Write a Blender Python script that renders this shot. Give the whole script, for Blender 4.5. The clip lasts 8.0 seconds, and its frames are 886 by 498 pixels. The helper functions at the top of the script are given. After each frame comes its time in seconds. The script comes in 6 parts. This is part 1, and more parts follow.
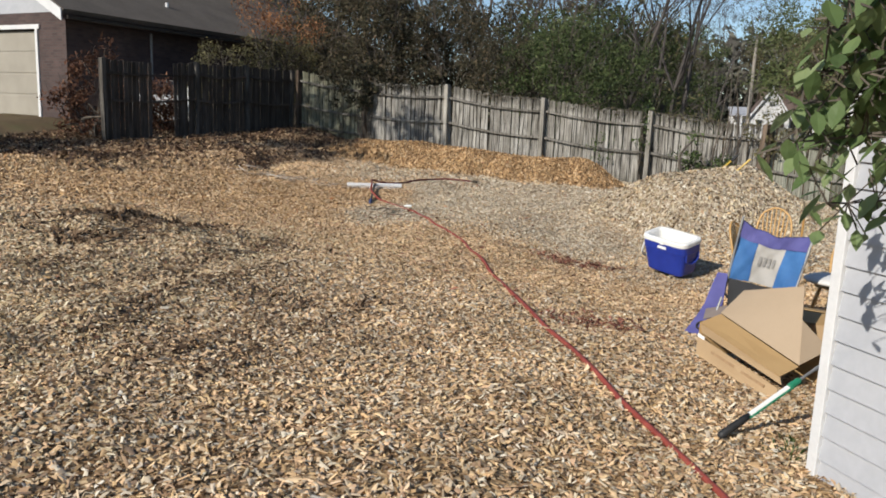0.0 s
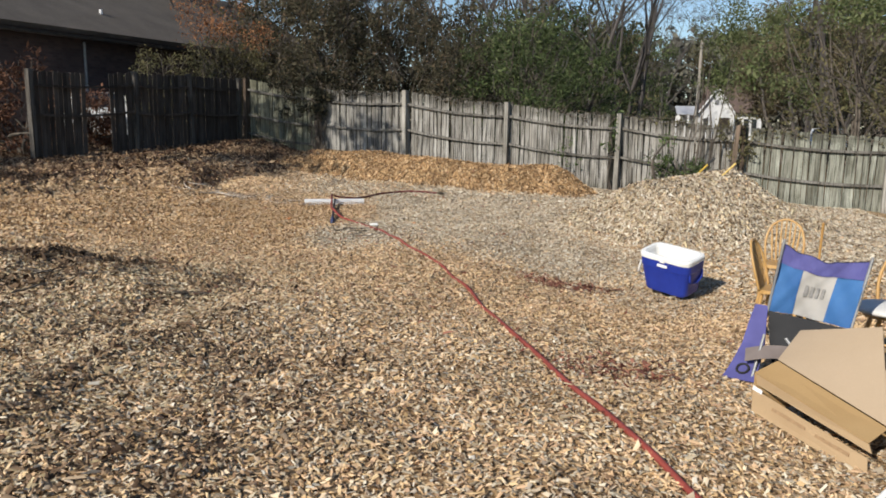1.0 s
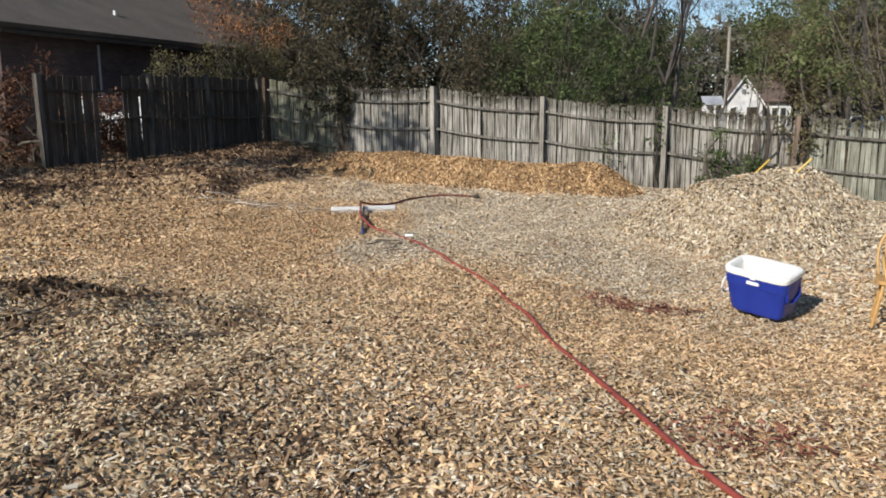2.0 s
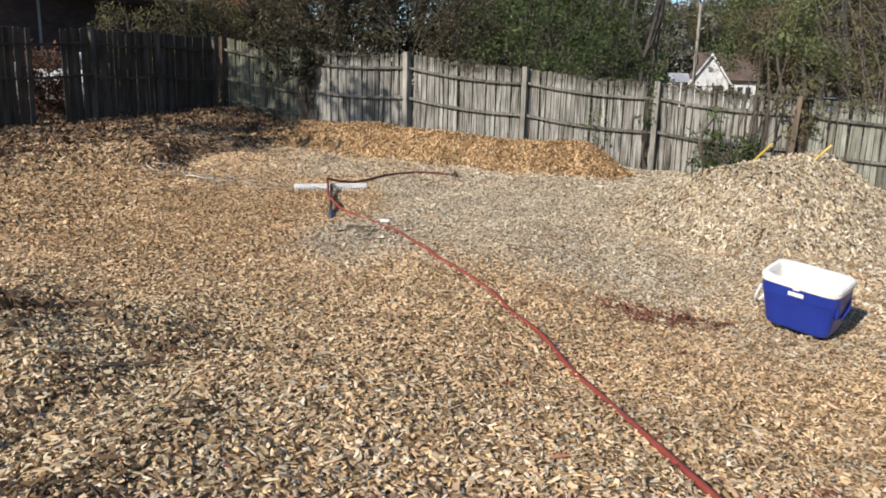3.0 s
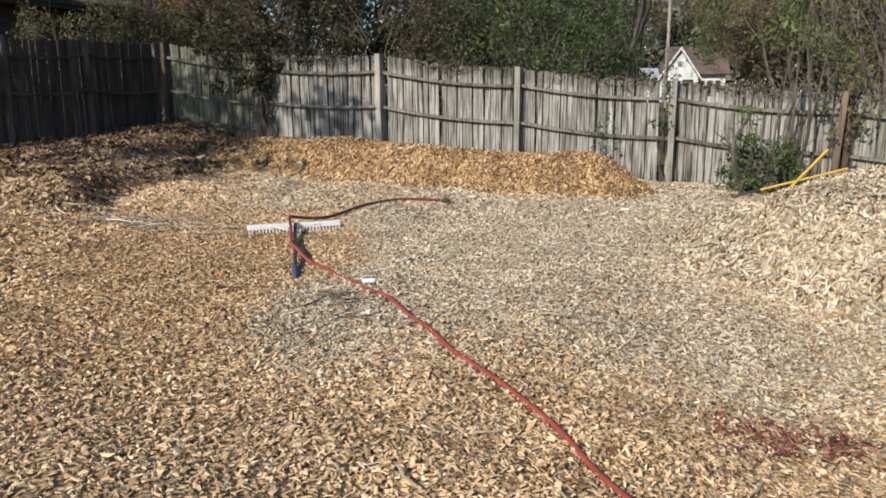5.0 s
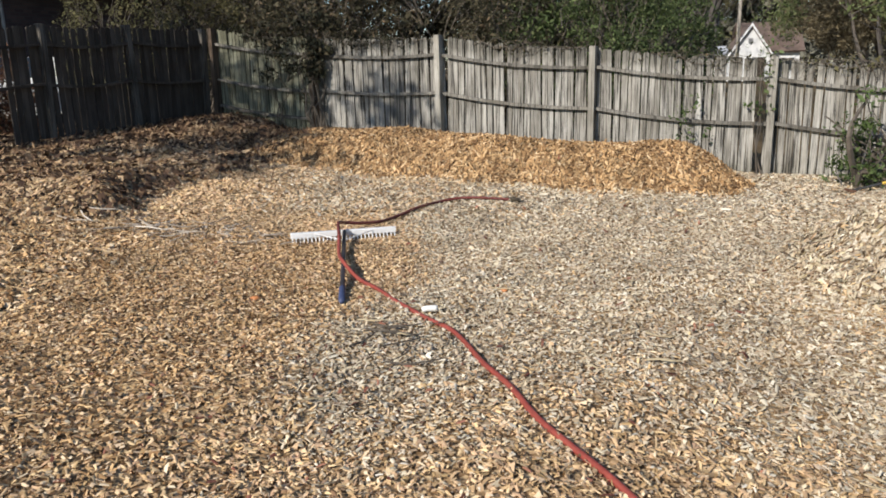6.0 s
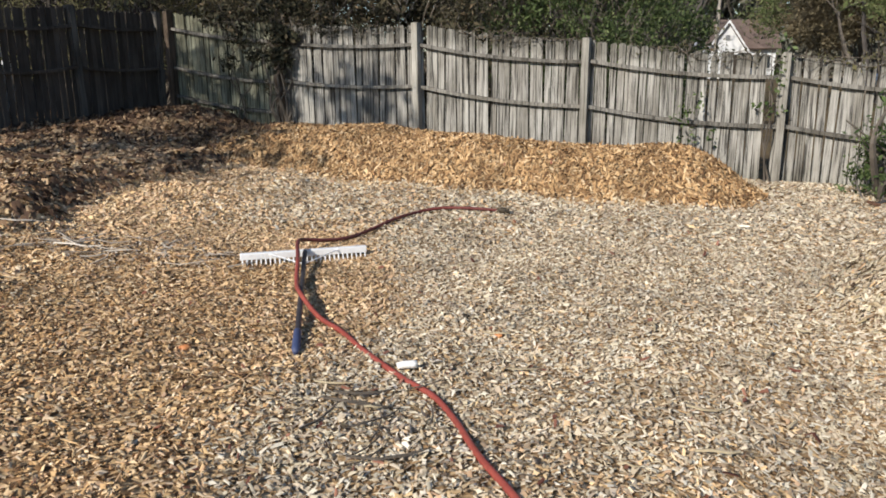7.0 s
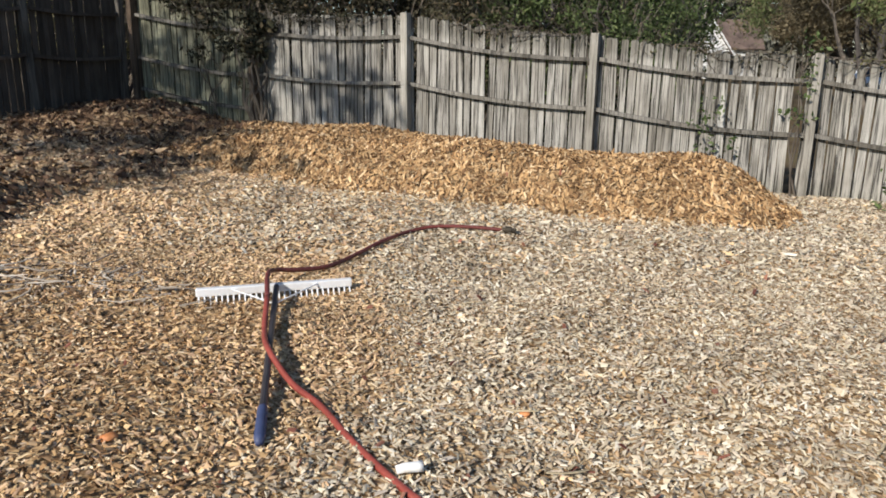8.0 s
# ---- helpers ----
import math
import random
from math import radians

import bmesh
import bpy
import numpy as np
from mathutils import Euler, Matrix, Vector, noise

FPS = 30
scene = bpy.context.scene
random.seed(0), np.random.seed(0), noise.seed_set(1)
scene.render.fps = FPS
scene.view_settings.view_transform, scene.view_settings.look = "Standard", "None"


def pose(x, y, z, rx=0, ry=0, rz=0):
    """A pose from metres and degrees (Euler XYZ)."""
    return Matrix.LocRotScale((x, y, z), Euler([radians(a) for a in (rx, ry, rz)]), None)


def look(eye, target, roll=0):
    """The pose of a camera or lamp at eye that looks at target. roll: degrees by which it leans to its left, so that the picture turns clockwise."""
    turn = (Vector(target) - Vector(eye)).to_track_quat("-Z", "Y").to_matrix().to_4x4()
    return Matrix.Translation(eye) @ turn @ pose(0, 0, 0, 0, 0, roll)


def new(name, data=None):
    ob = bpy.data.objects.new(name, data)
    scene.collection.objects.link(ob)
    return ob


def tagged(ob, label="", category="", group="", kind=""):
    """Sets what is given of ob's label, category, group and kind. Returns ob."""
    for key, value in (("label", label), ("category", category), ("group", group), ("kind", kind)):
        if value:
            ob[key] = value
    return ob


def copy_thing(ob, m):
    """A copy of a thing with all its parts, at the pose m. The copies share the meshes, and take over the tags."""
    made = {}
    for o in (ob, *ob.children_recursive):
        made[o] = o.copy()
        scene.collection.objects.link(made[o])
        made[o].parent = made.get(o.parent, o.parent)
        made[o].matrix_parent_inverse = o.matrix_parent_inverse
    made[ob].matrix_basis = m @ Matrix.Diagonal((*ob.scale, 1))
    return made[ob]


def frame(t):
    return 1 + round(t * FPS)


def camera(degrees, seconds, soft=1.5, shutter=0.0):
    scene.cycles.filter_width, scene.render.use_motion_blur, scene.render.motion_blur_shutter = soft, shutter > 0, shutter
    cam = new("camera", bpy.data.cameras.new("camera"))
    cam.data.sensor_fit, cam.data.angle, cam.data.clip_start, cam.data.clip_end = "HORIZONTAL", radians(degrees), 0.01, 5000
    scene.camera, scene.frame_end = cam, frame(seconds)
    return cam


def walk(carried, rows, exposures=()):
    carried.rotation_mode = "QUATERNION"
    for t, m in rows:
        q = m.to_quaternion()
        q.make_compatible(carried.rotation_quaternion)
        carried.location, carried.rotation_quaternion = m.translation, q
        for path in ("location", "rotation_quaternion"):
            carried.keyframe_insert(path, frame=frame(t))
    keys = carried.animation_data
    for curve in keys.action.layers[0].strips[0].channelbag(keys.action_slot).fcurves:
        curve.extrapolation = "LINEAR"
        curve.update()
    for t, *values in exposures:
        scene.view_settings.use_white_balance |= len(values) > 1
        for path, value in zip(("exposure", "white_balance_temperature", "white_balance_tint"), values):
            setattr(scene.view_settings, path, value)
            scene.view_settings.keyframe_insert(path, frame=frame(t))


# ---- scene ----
cam = camera(60.7, 8.0, soft=1.8)
PATH = [
    (0, (3.571, 0.209, 1.341), (3.27, 2.155, 0.992), 2.3),
    (0.2, (3.475, 0.338, 1.357), (3.162, 2.283, 1.014), 1.3),
    (0.3, (3.431, 0.408, 1.364), (3.142, 2.358, 1.025), 1.1),
    (0.5, (3.355, 0.572, 1.377), (3.094, 2.53, 1.063), 1.6),
    (0.7, (3.297, 0.772, 1.385), (3.089, 2.735, 1.06), 2.3),
    (0.8, (3.268, 0.878, 1.343), (3.024, 2.834, 1.01), 1.7),
    (0.9, (3.233, 0.981, 1.369), (2.996, 2.939, 1.036), 1.2),
    (1, (3.189, 1.078, 1.39), (3.012, 3.042, 1.056), 1.0),
    (1.1, (3.137, 1.167, 1.388), (2.976, 3.132, 1.054), 1.0),
    (1.2, (3.093, 1.26, 1.384), (2.905, 3.222, 1.045), 1.1),
    (1.3, (3.058, 1.358, 1.379), (2.866, 3.318, 1.034), 1.4),
    (1.5, (3.001, 1.556, 1.373), (2.816, 3.516, 1.023), 1.6),
    (1.6, (2.972, 1.652, 1.392), (2.717, 3.606, 1.048), 0.5),
    (1.7, (2.94, 1.749, 1.411), (2.701, 3.705, 1.069), -0.2),
    (2.8, (2.556, 2.932, 1.416), (2.376, 4.884, 1.02), 0.7),
    (3, (2.499, 3.133, 1.412), (2.374, 5.084, 0.992), 1.5),
    (3.1, (2.476, 3.232, 1.413), (2.358, 5.183, 0.991), 1.5),
    (3.2, (2.457, 3.331, 1.416), (2.337, 5.281, 0.986), 1.3),
    (3.3, (2.437, 3.432, 1.419), (2.278, 5.378, 0.983), 1.0),
    (3.5, (2.39, 3.642, 1.427), (2.217, 5.588, 0.996), 1.1),
    (3.7, (2.326, 3.865, 1.435), (2.174, 5.81, 0.998), 2.0),
    (3.8, (2.293, 3.978, 1.438), (2.172, 5.926, 1.001), 1.5),
    (4, (2.239, 4.196, 1.442), (2.16, 6.147, 1.013), -0.2),
    (4.2, (2.211, 4.398, 1.438), (2.168, 6.351, 1.009), 0.9),
    (5.3, (2.044, 5.526, 1.48), (1.995, 7.483, 1.068), -0.6),
    (5.5, (2.003, 5.744, 1.462), (1.941, 7.698, 1.038), 0.0),
    (5.7, (1.979, 5.966, 1.468), (1.802, 7.909, 1.028), -0.4),
    (6, (1.956, 6.29, 1.48), (1.756, 8.227, 1.027), -1.4),
    (6.2, (1.932, 6.493, 1.481), (1.739, 8.427, 1.013), -0.8),
    (6.3, (1.918, 6.592, 1.481), (1.752, 8.527, 1.007), -0.3),
    (6.5, (1.889, 6.795, 1.481), (1.764, 8.735, 1.011), -1.3),
    (6.7, (1.862, 7.011, 1.481), (1.78, 8.949, 0.995), 0.7),
    (6.9, (1.832, 7.229, 1.481), (1.732, 9.168, 0.998), -0.0),
    (7, (1.813, 7.335, 1.481), (1.682, 9.274, 1.007), -0.4),
    (7.3, (1.743, 7.632, 1.474), (1.584, 9.567, 0.992), 0.5),
    (7.5, (1.695, 7.827, 1.471), (1.566, 9.764, 0.991), 0.5),
    (7.7, (1.653, 8.03, 1.474), (1.559, 9.969, 0.991), 1.3),
    (8, (1.6, 8.346, 1.488), (1.526, 10.285, 1.001), 0.7),
]
walk(cam, [(t, look(eye, target, roll)) for t, eye, target, roll in PATH], [(0.0, 0.06), (1.5, 0.15), (8.0, 0.28)])


# ---- world and sun ----
SUN_EL, SUN_DIR = 30.0, Vector((0.588, 0.809, 0.0)).normalized()
world = bpy.data.worlds.new("sky")
world.use_nodes = True
scene.world = world
sky = world.node_tree.nodes.new("ShaderNodeTexSky")
sky.sky_type = "NISHITA"
sky.sun_disc = False
sky.sun_elevation = radians(SUN_EL)
sky.sun_rotation = math.atan2(-SUN_DIR.x, -SUN_DIR.y)
sky.air_density, sky.dust_density, sky.ozone_density = 1.0, 0.3, 3.0
world.node_tree.links.new(sky.outputs[0], world.node_tree.nodes["Background"].inputs[0])
world.node_tree.nodes["Background"].inputs[1].default_value = 0.105
sun_data = bpy.data.lights.new("sun", "SUN")
sun_data.energy, sun_data.angle, sun_data.color = 5.0, radians(0.5), (1.0, 0.94, 0.85)
sun = new("sun", sun_data)
sun.matrix_world = look((0, 0, 30), Vector((0, 0, 30)) + SUN_DIR * math.cos(radians(SUN_EL)) - Vector((0, 0, math.sin(radians(SUN_EL)))))


# ---- materials ----
def node_mat(name):
    m = bpy.data.materials.new(name)
    m.use_nodes = True
    nt = m.node_tree
    return m, nt, nt.nodes["Principled BSDF"]


def ramp(nt, src, stops):
    r = nt.nodes.new("ShaderNodeValToRGB")
    els = r.color_ramp.elements
    while len(els) < len(stops):
        els.new(0.5)
    for e, (p, c) in zip(els, stops):
        e.position, e.color = p, (*c, 1)
    nt.links.new(src, r.inputs[0])
    return r.outputs[0]


def noise_node(nt, scale, detail=4, stretch=(1, 1, 1), coords="Object", rough=0.55, vary=False):
    tc = nt.nodes.new("ShaderNodeTexCoord")
    mp = nt.nodes.new("ShaderNodeMapping")
    mp.inputs["Scale"].default_value = stretch
    n = nt.nodes.new("ShaderNodeTexNoise")
    n.inputs["Scale"].default_value, n.inputs["Detail"].default_value = scale, detail
    n.inputs["Roughness"].default_value = rough
    nt.links.new(tc.outputs[coords], mp.inputs[0])
    nt.links.new(mp.outputs[0], n.inputs[0])
    if vary:
        own = nt.nodes.new("ShaderNodeVectorMath")
        own.operation = "MULTIPLY_ADD"
        own.inputs[1].default_value = (37.0, 53.0, 71.0)
        nt.links.new(nt.nodes.new("ShaderNodeObjectInfo").outputs["Random"], own.inputs[0])
        nt.links.new(mp.outputs[0], own.inputs[2])
        nt.links.new(own.outputs[0], n.inputs[0])
    return n.outputs["Fac"]


def mix_col(nt, fac, a, b, mode="MIX"):
    x = nt.nodes.new("ShaderNodeMix")
    x.data_type, x.blend_type = "RGBA", mode
    for sock, val in ((x.inputs[0], fac), (x.inputs[6], a), (x.inputs[7], b)):
        if hasattr(val, "is_linked"):
            nt.links.new(val, sock)
        elif isinstance(val, (int, float)):
            sock.default_value = val
        else:
            sock.default_value = (*val, 1)
    return x.outputs[2]


def bump(nt, bsdf, height, strength=0.3, dist=0.01):
    b = nt.nodes.new("ShaderNodeBump")
    b.inputs["Strength"].default_value, b.inputs["Distance"].default_value = strength, dist
    nt.links.new(height, b.inputs["Height"])
    nt.links.new(b.outputs[0], bsdf.inputs["Normal"])


def surface(name, a, b, scale=8, stretch=(1, 1, 1), rough=0.6, metal=0.0, relief=0.2, dist=0.004, fine=60, coords="Object", spec=0.5, grain=0.2):
    """A worn surface of two colours with variation at two scales."""
    m, nt, p = node_mat(name)
    n1 = noise_node(nt, scale, 5, stretch, coords)
    n2 = noise_node(nt, fine, 3, stretch, coords)
    c = ramp(nt, n1, [(0.3, a), (0.7, b)])
    d = ramp(nt, n2, [(0.25, (1 - grain,) * 3), (0.75, (1 + 0.5 * grain,) * 3)])
    nt.links.new(mix_col(nt, 1.0, c, d, "MULTIPLY"), p.inputs["Base Color"])
    p.inputs["Roughness"].default_value, p.inputs["Metallic"].default_value = rough, metal
    p.inputs["Specular IOR Level"].default_value = spec
    if relief:
        bump(nt, p, n2, relief, dist)
    return m


def piece_mat(name, stops, rough=0.85, island=True, spread=0.35, scale=3.0, translucent=0.0):
    """Loose pieces, each with its own tone, and patches of tone across the heap."""
    m, nt, p = node_mat(name)
    if island:
        src = nt.nodes.new("ShaderNodeNewGeometry").outputs["Random Per Island"]
    else:
        src = nt.nodes.new("ShaderNodeObjectInfo").outputs["Random"]
    c = ramp(nt, src, stops)
    n = noise_node(nt, scale, 3)
    d = ramp(nt, n, [(0.3, (1 - spread,) * 3), (0.7, (1 + spread * 0.4,) * 3)])
    col = mix_col(nt, 1.0, c, d, "MULTIPLY")
    nt.links.new(col, p.inputs["Base Color"])
    p.inputs["Roughness"].default_value = rough
    p.inputs["Specular IOR Level"].default_value = 0.25
    if translucent:
        t = nt.nodes.new("ShaderNodeBsdfTranslucent")
        mx = nt.nodes.new("ShaderNodeMixShader")
        mx.inputs[0].default_value = translucent
        nt.links.new(col, t.inputs[0])
        nt.links.new(p.outputs[0], mx.inputs[1])
        nt.links.new(t.outputs[0], mx.inputs[2])
        nt.links.new(mx.outputs[0], nt.nodes["Material Output"].inputs[0])
    return m


STRAW = surface("pale_straw", (0.36, 0.28, 0.17), (0.52, 0.43, 0.28), 9, rough=0.85, relief=0.2)
CHIP_TAN = piece_mat("tan_wood_chips", [(0.0, (0.246, 0.146, 0.082)), (0.12, (0.394, 0.265, 0.126)), (0.22, (0.463, 0.302, 0.193)), (0.4, (0.576, 0.394, 0.199)), (0.55, (0.65, 0.428, 0.261)), (0.75, (0.704, 0.516, 0.285)), (0.88, (0.719, 0.525, 0.343)), (1.0, (0.768, 0.632, 0.436))], scale=1.3, spread=0.3)
CHIP_PALE = piece_mat("pale_wood_chips", [(0.0, (0.212, 0.147, 0.1)), (0.14, (0.376, 0.299, 0.194)), (0.3, (0.463, 0.363, 0.268)), (0.45, (0.521, 0.436, 0.299)), (0.65, (0.579, 0.475, 0.357)), (0.8, (0.618, 0.539, 0.389)), (1.0, (0.714, 0.647, 0.536))], scale=1.6, spread=0.25)
CHIP_GREY = piece_mat("weathered_wood_chips", [(0.0, (0.193, 0.125, 0.076)), (0.2, (0.353, 0.278, 0.152)), (0.35, (0.471, 0.345, 0.236)), (0.5, (0.546, 0.44, 0.257)), (0.7, (0.61, 0.472, 0.326)), (0.85, (0.653, 0.551, 0.352)), (1.0, (0.781, 0.678, 0.514))], scale=1.1, spread=0.35)
CHIP_GOLD = piece_mat("golden_wood_chips", [(0.0, (0.1, 0.052, 0.025)), (0.25, (0.27, 0.152, 0.07)), (0.55, (0.46, 0.281, 0.131)), (0.85, (0.61, 0.4, 0.201)), (1.0, (0.76, 0.57, 0.353))], scale=2.2)
CHIP_ASH = piece_mat("ash_grey_shreds", [(0.0, (0.25, 0.21, 0.172)), (0.5, (0.5, 0.432, 0.356)), (1.0, (0.775, 0.684, 0.575))], scale=1.5)
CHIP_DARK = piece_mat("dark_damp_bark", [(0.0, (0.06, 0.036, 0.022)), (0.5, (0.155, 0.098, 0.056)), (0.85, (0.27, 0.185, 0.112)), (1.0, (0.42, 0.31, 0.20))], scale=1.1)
LEAF_BROWN = piece_mat("dry_brown_leaves", [(0.0, (0.04, 0.024, 0.017)), (0.4, (0.105, 0.06, 0.036)), (0.75, (0.22, 0.135, 0.075)), (1.0, (0.44, 0.31, 0.185))], scale=1.2)
LEAF_RUSSET = piece_mat("russet_leaves", [(0.0, (0.05, 0.025, 0.018)), (0.5, (0.13, 0.06, 0.036)), (1.0, (0.25, 0.13, 0.075))], scale=1.2, translucent=0.2)
LEAF_GREEN = piece_mat("evergreen_leaves", [(0.0, (0.028, 0.040, 0.015)), (0.4, (0.076, 0.108, 0.038)), (0.8, (0.128, 0.168, 0.062)), (1.0, (0.22, 0.245, 0.105))], rough=0.6, scale=0.7, translucent=0.4)
LEAF_DARK = piece_mat("dusky_evergreen_leaves", [(0.0, (0.03, 0.029, 0.018)), (0.5, (0.082, 0.076, 0.044)), (0.85, (0.135, 0.112, 0.068)), (1.0, (0.22, 0.155, 0.095))], rough=0.7, scale=0.7, translucent=0.35)
LEAF_OLIVE = piece_mat("olive_brown_leaves", [(0.0, (0.10, 0.094, 0.048)), (0.4, (0.168, 0.155, 0.076)), (0.75, (0.23, 0.208, 0.10)), (1.0, (0.29, 0.245, 0.12))], scale=0.5, translucent=0.45)
BARK_RED = piece_mat("reddish_bark_shreds", [(0.0, (0.075, 0.028, 0.02)), (0.5, (0.20, 0.075, 0.05)), (1.0, (0.36, 0.17, 0.11))], scale=0.8)
# far woods: distance haze is mixed into the leaf colours
LEAF_FAR = piece_mat("hazy_far_leaves", [(0.0, (0.10, 0.098, 0.08)), (0.5, (0.145, 0.14, 0.11)), (1.0, (0.20, 0.19, 0.145))], scale=0.15)
LEAF_BRUSH = piece_mat("red_brown_brush", [(0.0, (0.14, 0.112, 0.07)), (0.5, (0.21, 0.168, 0.10)), (1.0, (0.28, 0.232, 0.14))], scale=0.3, translucent=0.35)
LEAF_VINE = piece_mat("dark_vine_leaves", [(0.0, (0.012, 0.013, 0.008)), (0.6, (0.035, 0.036, 0.02)), (1.0, (0.08, 0.062, 0.035))], scale=2.0)
LEAF_RUST = piece_mat("rust_orange_leaves", [(0.0, (0.15, 0.062, 0.03)), (0.5, (0.34, 0.145, 0.065)), (1.0, (0.50, 0.27, 0.13))], scale=0.8, translucent=0.25)
LEAF_SAPLING = piece_mat("bright_green_leaves", [(0.0, (0.10, 0.155, 0.055)), (0.6, (0.19, 0.265, 0.11)), (1.0, (0.30, 0.365, 0.18))], rough=0.5, scale=2.0, translucent=0.4)
LEAF_FRESH = piece_mat("fresh_green_leaves", [(0.0, (0.04, 0.07, 0.02)), (0.6, (0.10, 0.145, 0.048)), (1.0, (0.18, 0.23, 0.09))], rough=0.55, scale=2.0, translucent=0.35)
LEAF_YOUNG = piece_mat("yellow_green_leaves", [(0.0, (0.085, 0.11, 0.04)), (0.5, (0.155, 0.185, 0.072)), (1.0, (0.24, 0.26, 0.12))], rough=0.6, scale=0.8, translucent=0.4)
BARK = surface("grey_brown_bark", (0.05, 0.04, 0.03), (0.14, 0.115, 0.09), 9, (1, 1, 0.25), 0.9, relief=0.6, dist=0.01)
TWIG = surface("bare_twig_bark", (0.05, 0.043, 0.039), (0.10, 0.087, 0.078), 5, rough=0.9, relief=0)


def fence_wood(name, light, dark, end_dark=0.0):
    """Weathered boards: streaks along the board, darker and lighter from board to board, optionally darker at foot and
    top.
    """
    m, nt, p = node_mat(name)
    streak = noise_node(nt, 11, 6, (3, 3, 0.12), "Object", 0.7, True)
    blot = noise_node(nt, 2.2, 4, (1, 1, 0.6), "Object", 0.55, True)
    fine = noise_node(nt, 30, 3, (3, 3, 0.06), "Object", 0.6, True)
    both = nt.nodes.new("ShaderNodeMath")
    both.operation = "MULTIPLY_ADD"
    both.inputs[1].default_value = 0.42
    nt.links.new(fine, both.inputs[0])
    half = nt.nodes.new("ShaderNodeMath")
    half.operation = "MULTIPLY_ADD"
    half.inputs[1].default_value, half.inputs[2].default_value = 0.80, -0.11
    nt.links.new(streak, half.inputs[0])
    nt.links.new(half.outputs[0], both.inputs[2])
    c = ramp(nt, both.outputs[0], [(0.405, dark), (0.475, tuple((a * 0.55 + b * 0.45) for a, b in zip(light, dark))), (0.575, light)])
    rnd = nt.nodes.new("ShaderNodeObjectInfo").outputs["Random"]
    t = ramp(nt, rnd, [(0.0, (0.7, 0.69, 0.67)), (0.3, (0.88, 0.87, 0.85)), (0.75, (1.0, 0.995, 0.98)), (1.0, (1.14, 1.13, 1.1))])
    c2 = mix_col(nt, 1.0, c, t, "MULTIPLY")
    g = ramp(nt, blot, [(0.35, (0.62, 0.60, 0.57)), (0.65, (1.12, 1.12, 1.12))])
    tc = nt.nodes.new("ShaderNodeTexCoord")
    sep = nt.nodes.new("ShaderNodeSeparateXYZ")
    nt.links.new(tc.outputs["Generated"], sep.inputs[0])
    ragged = nt.nodes.new("ShaderNodeMath")
    ragged.operation = "MULTIPLY_ADD"
    ragged.inputs[1].default_value = 0.16
    nt.links.new(streak, ragged.inputs[0])
    nt.links.new(sep.outputs["Z"], ragged.inputs[2])
    # ragged darkening towards the board's foot and its top edge
    ends = ramp(nt, ragged.outputs[0], [(0.08, (0.74, 0.76, 0.70)), (0.26, (1, 1, 1)), (0.96, (1, 1, 1)), (1.0, (0.62, 0.62, 0.60))])
    c3 = mix_col(nt, end_dark, mix_col(nt, 1.0, c2, g, "MULTIPLY"), ends, "MULTIPLY")
    nt.links.new(c3, p.inputs["Base Color"])
    p.inputs["Roughness"].default_value = 0.9
    p.inputs["Specular IOR Level"].default_value = 0.2
    bump(nt, p, streak, 0.5, 0.006)
    return m


PICKET = fence_wood("weathered_grey_boards", (0.40, 0.385, 0.355), (0.05, 0.047, 0.043), 0.9)
# side fence: shade of its sun-averted yard face is put into these two colours
PICKET_SHADED = fence_wood("shade_darkened_boards", (0.09, 0.075, 0.064), (0.058, 0.048, 0.041))
POST_SHADED = fence_wood("shade_darkened_posts", (0.125, 0.114, 0.10), (0.045, 0.04, 0.036))
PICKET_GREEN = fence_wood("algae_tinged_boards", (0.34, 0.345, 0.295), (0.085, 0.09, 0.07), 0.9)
# first span: green tinge, with the corner's shade darkened into the colour
PICKET_GREEN_SHADED = fence_wood("green_shaded_boards", (0.29, 0.292, 0.22), (0.048, 0.05, 0.035), 0.9)
POST = fence_wood("pale_weathered_posts", (0.43, 0.41, 0.37), (0.19, 0.178, 0.155))
POST_BROWN = fence_wood("brown_weathered_posts", (0.16, 0.12, 0.09), (0.06, 0.045, 0.035))
RAIL = fence_wood("weathered_rails", (0.235, 0.222, 0.20), (0.07, 0.066, 0.06))
COOLER_BLUE = surface("cooler_blue_plastic", (0.014, 0.03, 0.23), (0.02, 0.042, 0.29), 6, rough=0.35, relief=0.05, grain=0.06)
WHITE_PLASTIC = surface("white_plastic", (0.72, 0.71, 0.67), (0.82, 0.81, 0.78), 7, rough=0.4, relief=0.05, grain=0.06)
CARD = surface("cardboard", (0.35, 0.238, 0.13), (0.41, 0.285, 0.16), 3, rough=0.85, relief=0.15, fine=120, grain=0.06)
CARD_PALE = surface("pale_cardboard", (0.355, 0.268, 0.178), (0.395, 0.30, 0.205), 3, rough=0.85, relief=0.05, fine=120, grain=0.04)
CARD_DARK = surface("cardboard_inner", (0.355, 0.225, 0.095), (0.42, 0.275, 0.125), 3, rough=0.85, relief=0.15, fine=120, grain=0.06)
PRINT = surface("faded_print", (0.30, 0.19, 0.10), (0.34, 0.22, 0.12), 20, rough=0.9, relief=0)
CLOTH_PURPLE = surface("purple_blue_canvas", (0.058, 0.056, 0.19), (0.09, 0.088, 0.265), 5, rough=0.8, relief=0.3, fine=400, dist=0.001, grain=0.06)
CLOTH_BLUE = surface("blue_canvas", (0.018, 0.085, 0.25), (0.045, 0.15, 0.35), 4, rough=0.8, relief=0.3, fine=400, dist=0.001, grain=0.06)
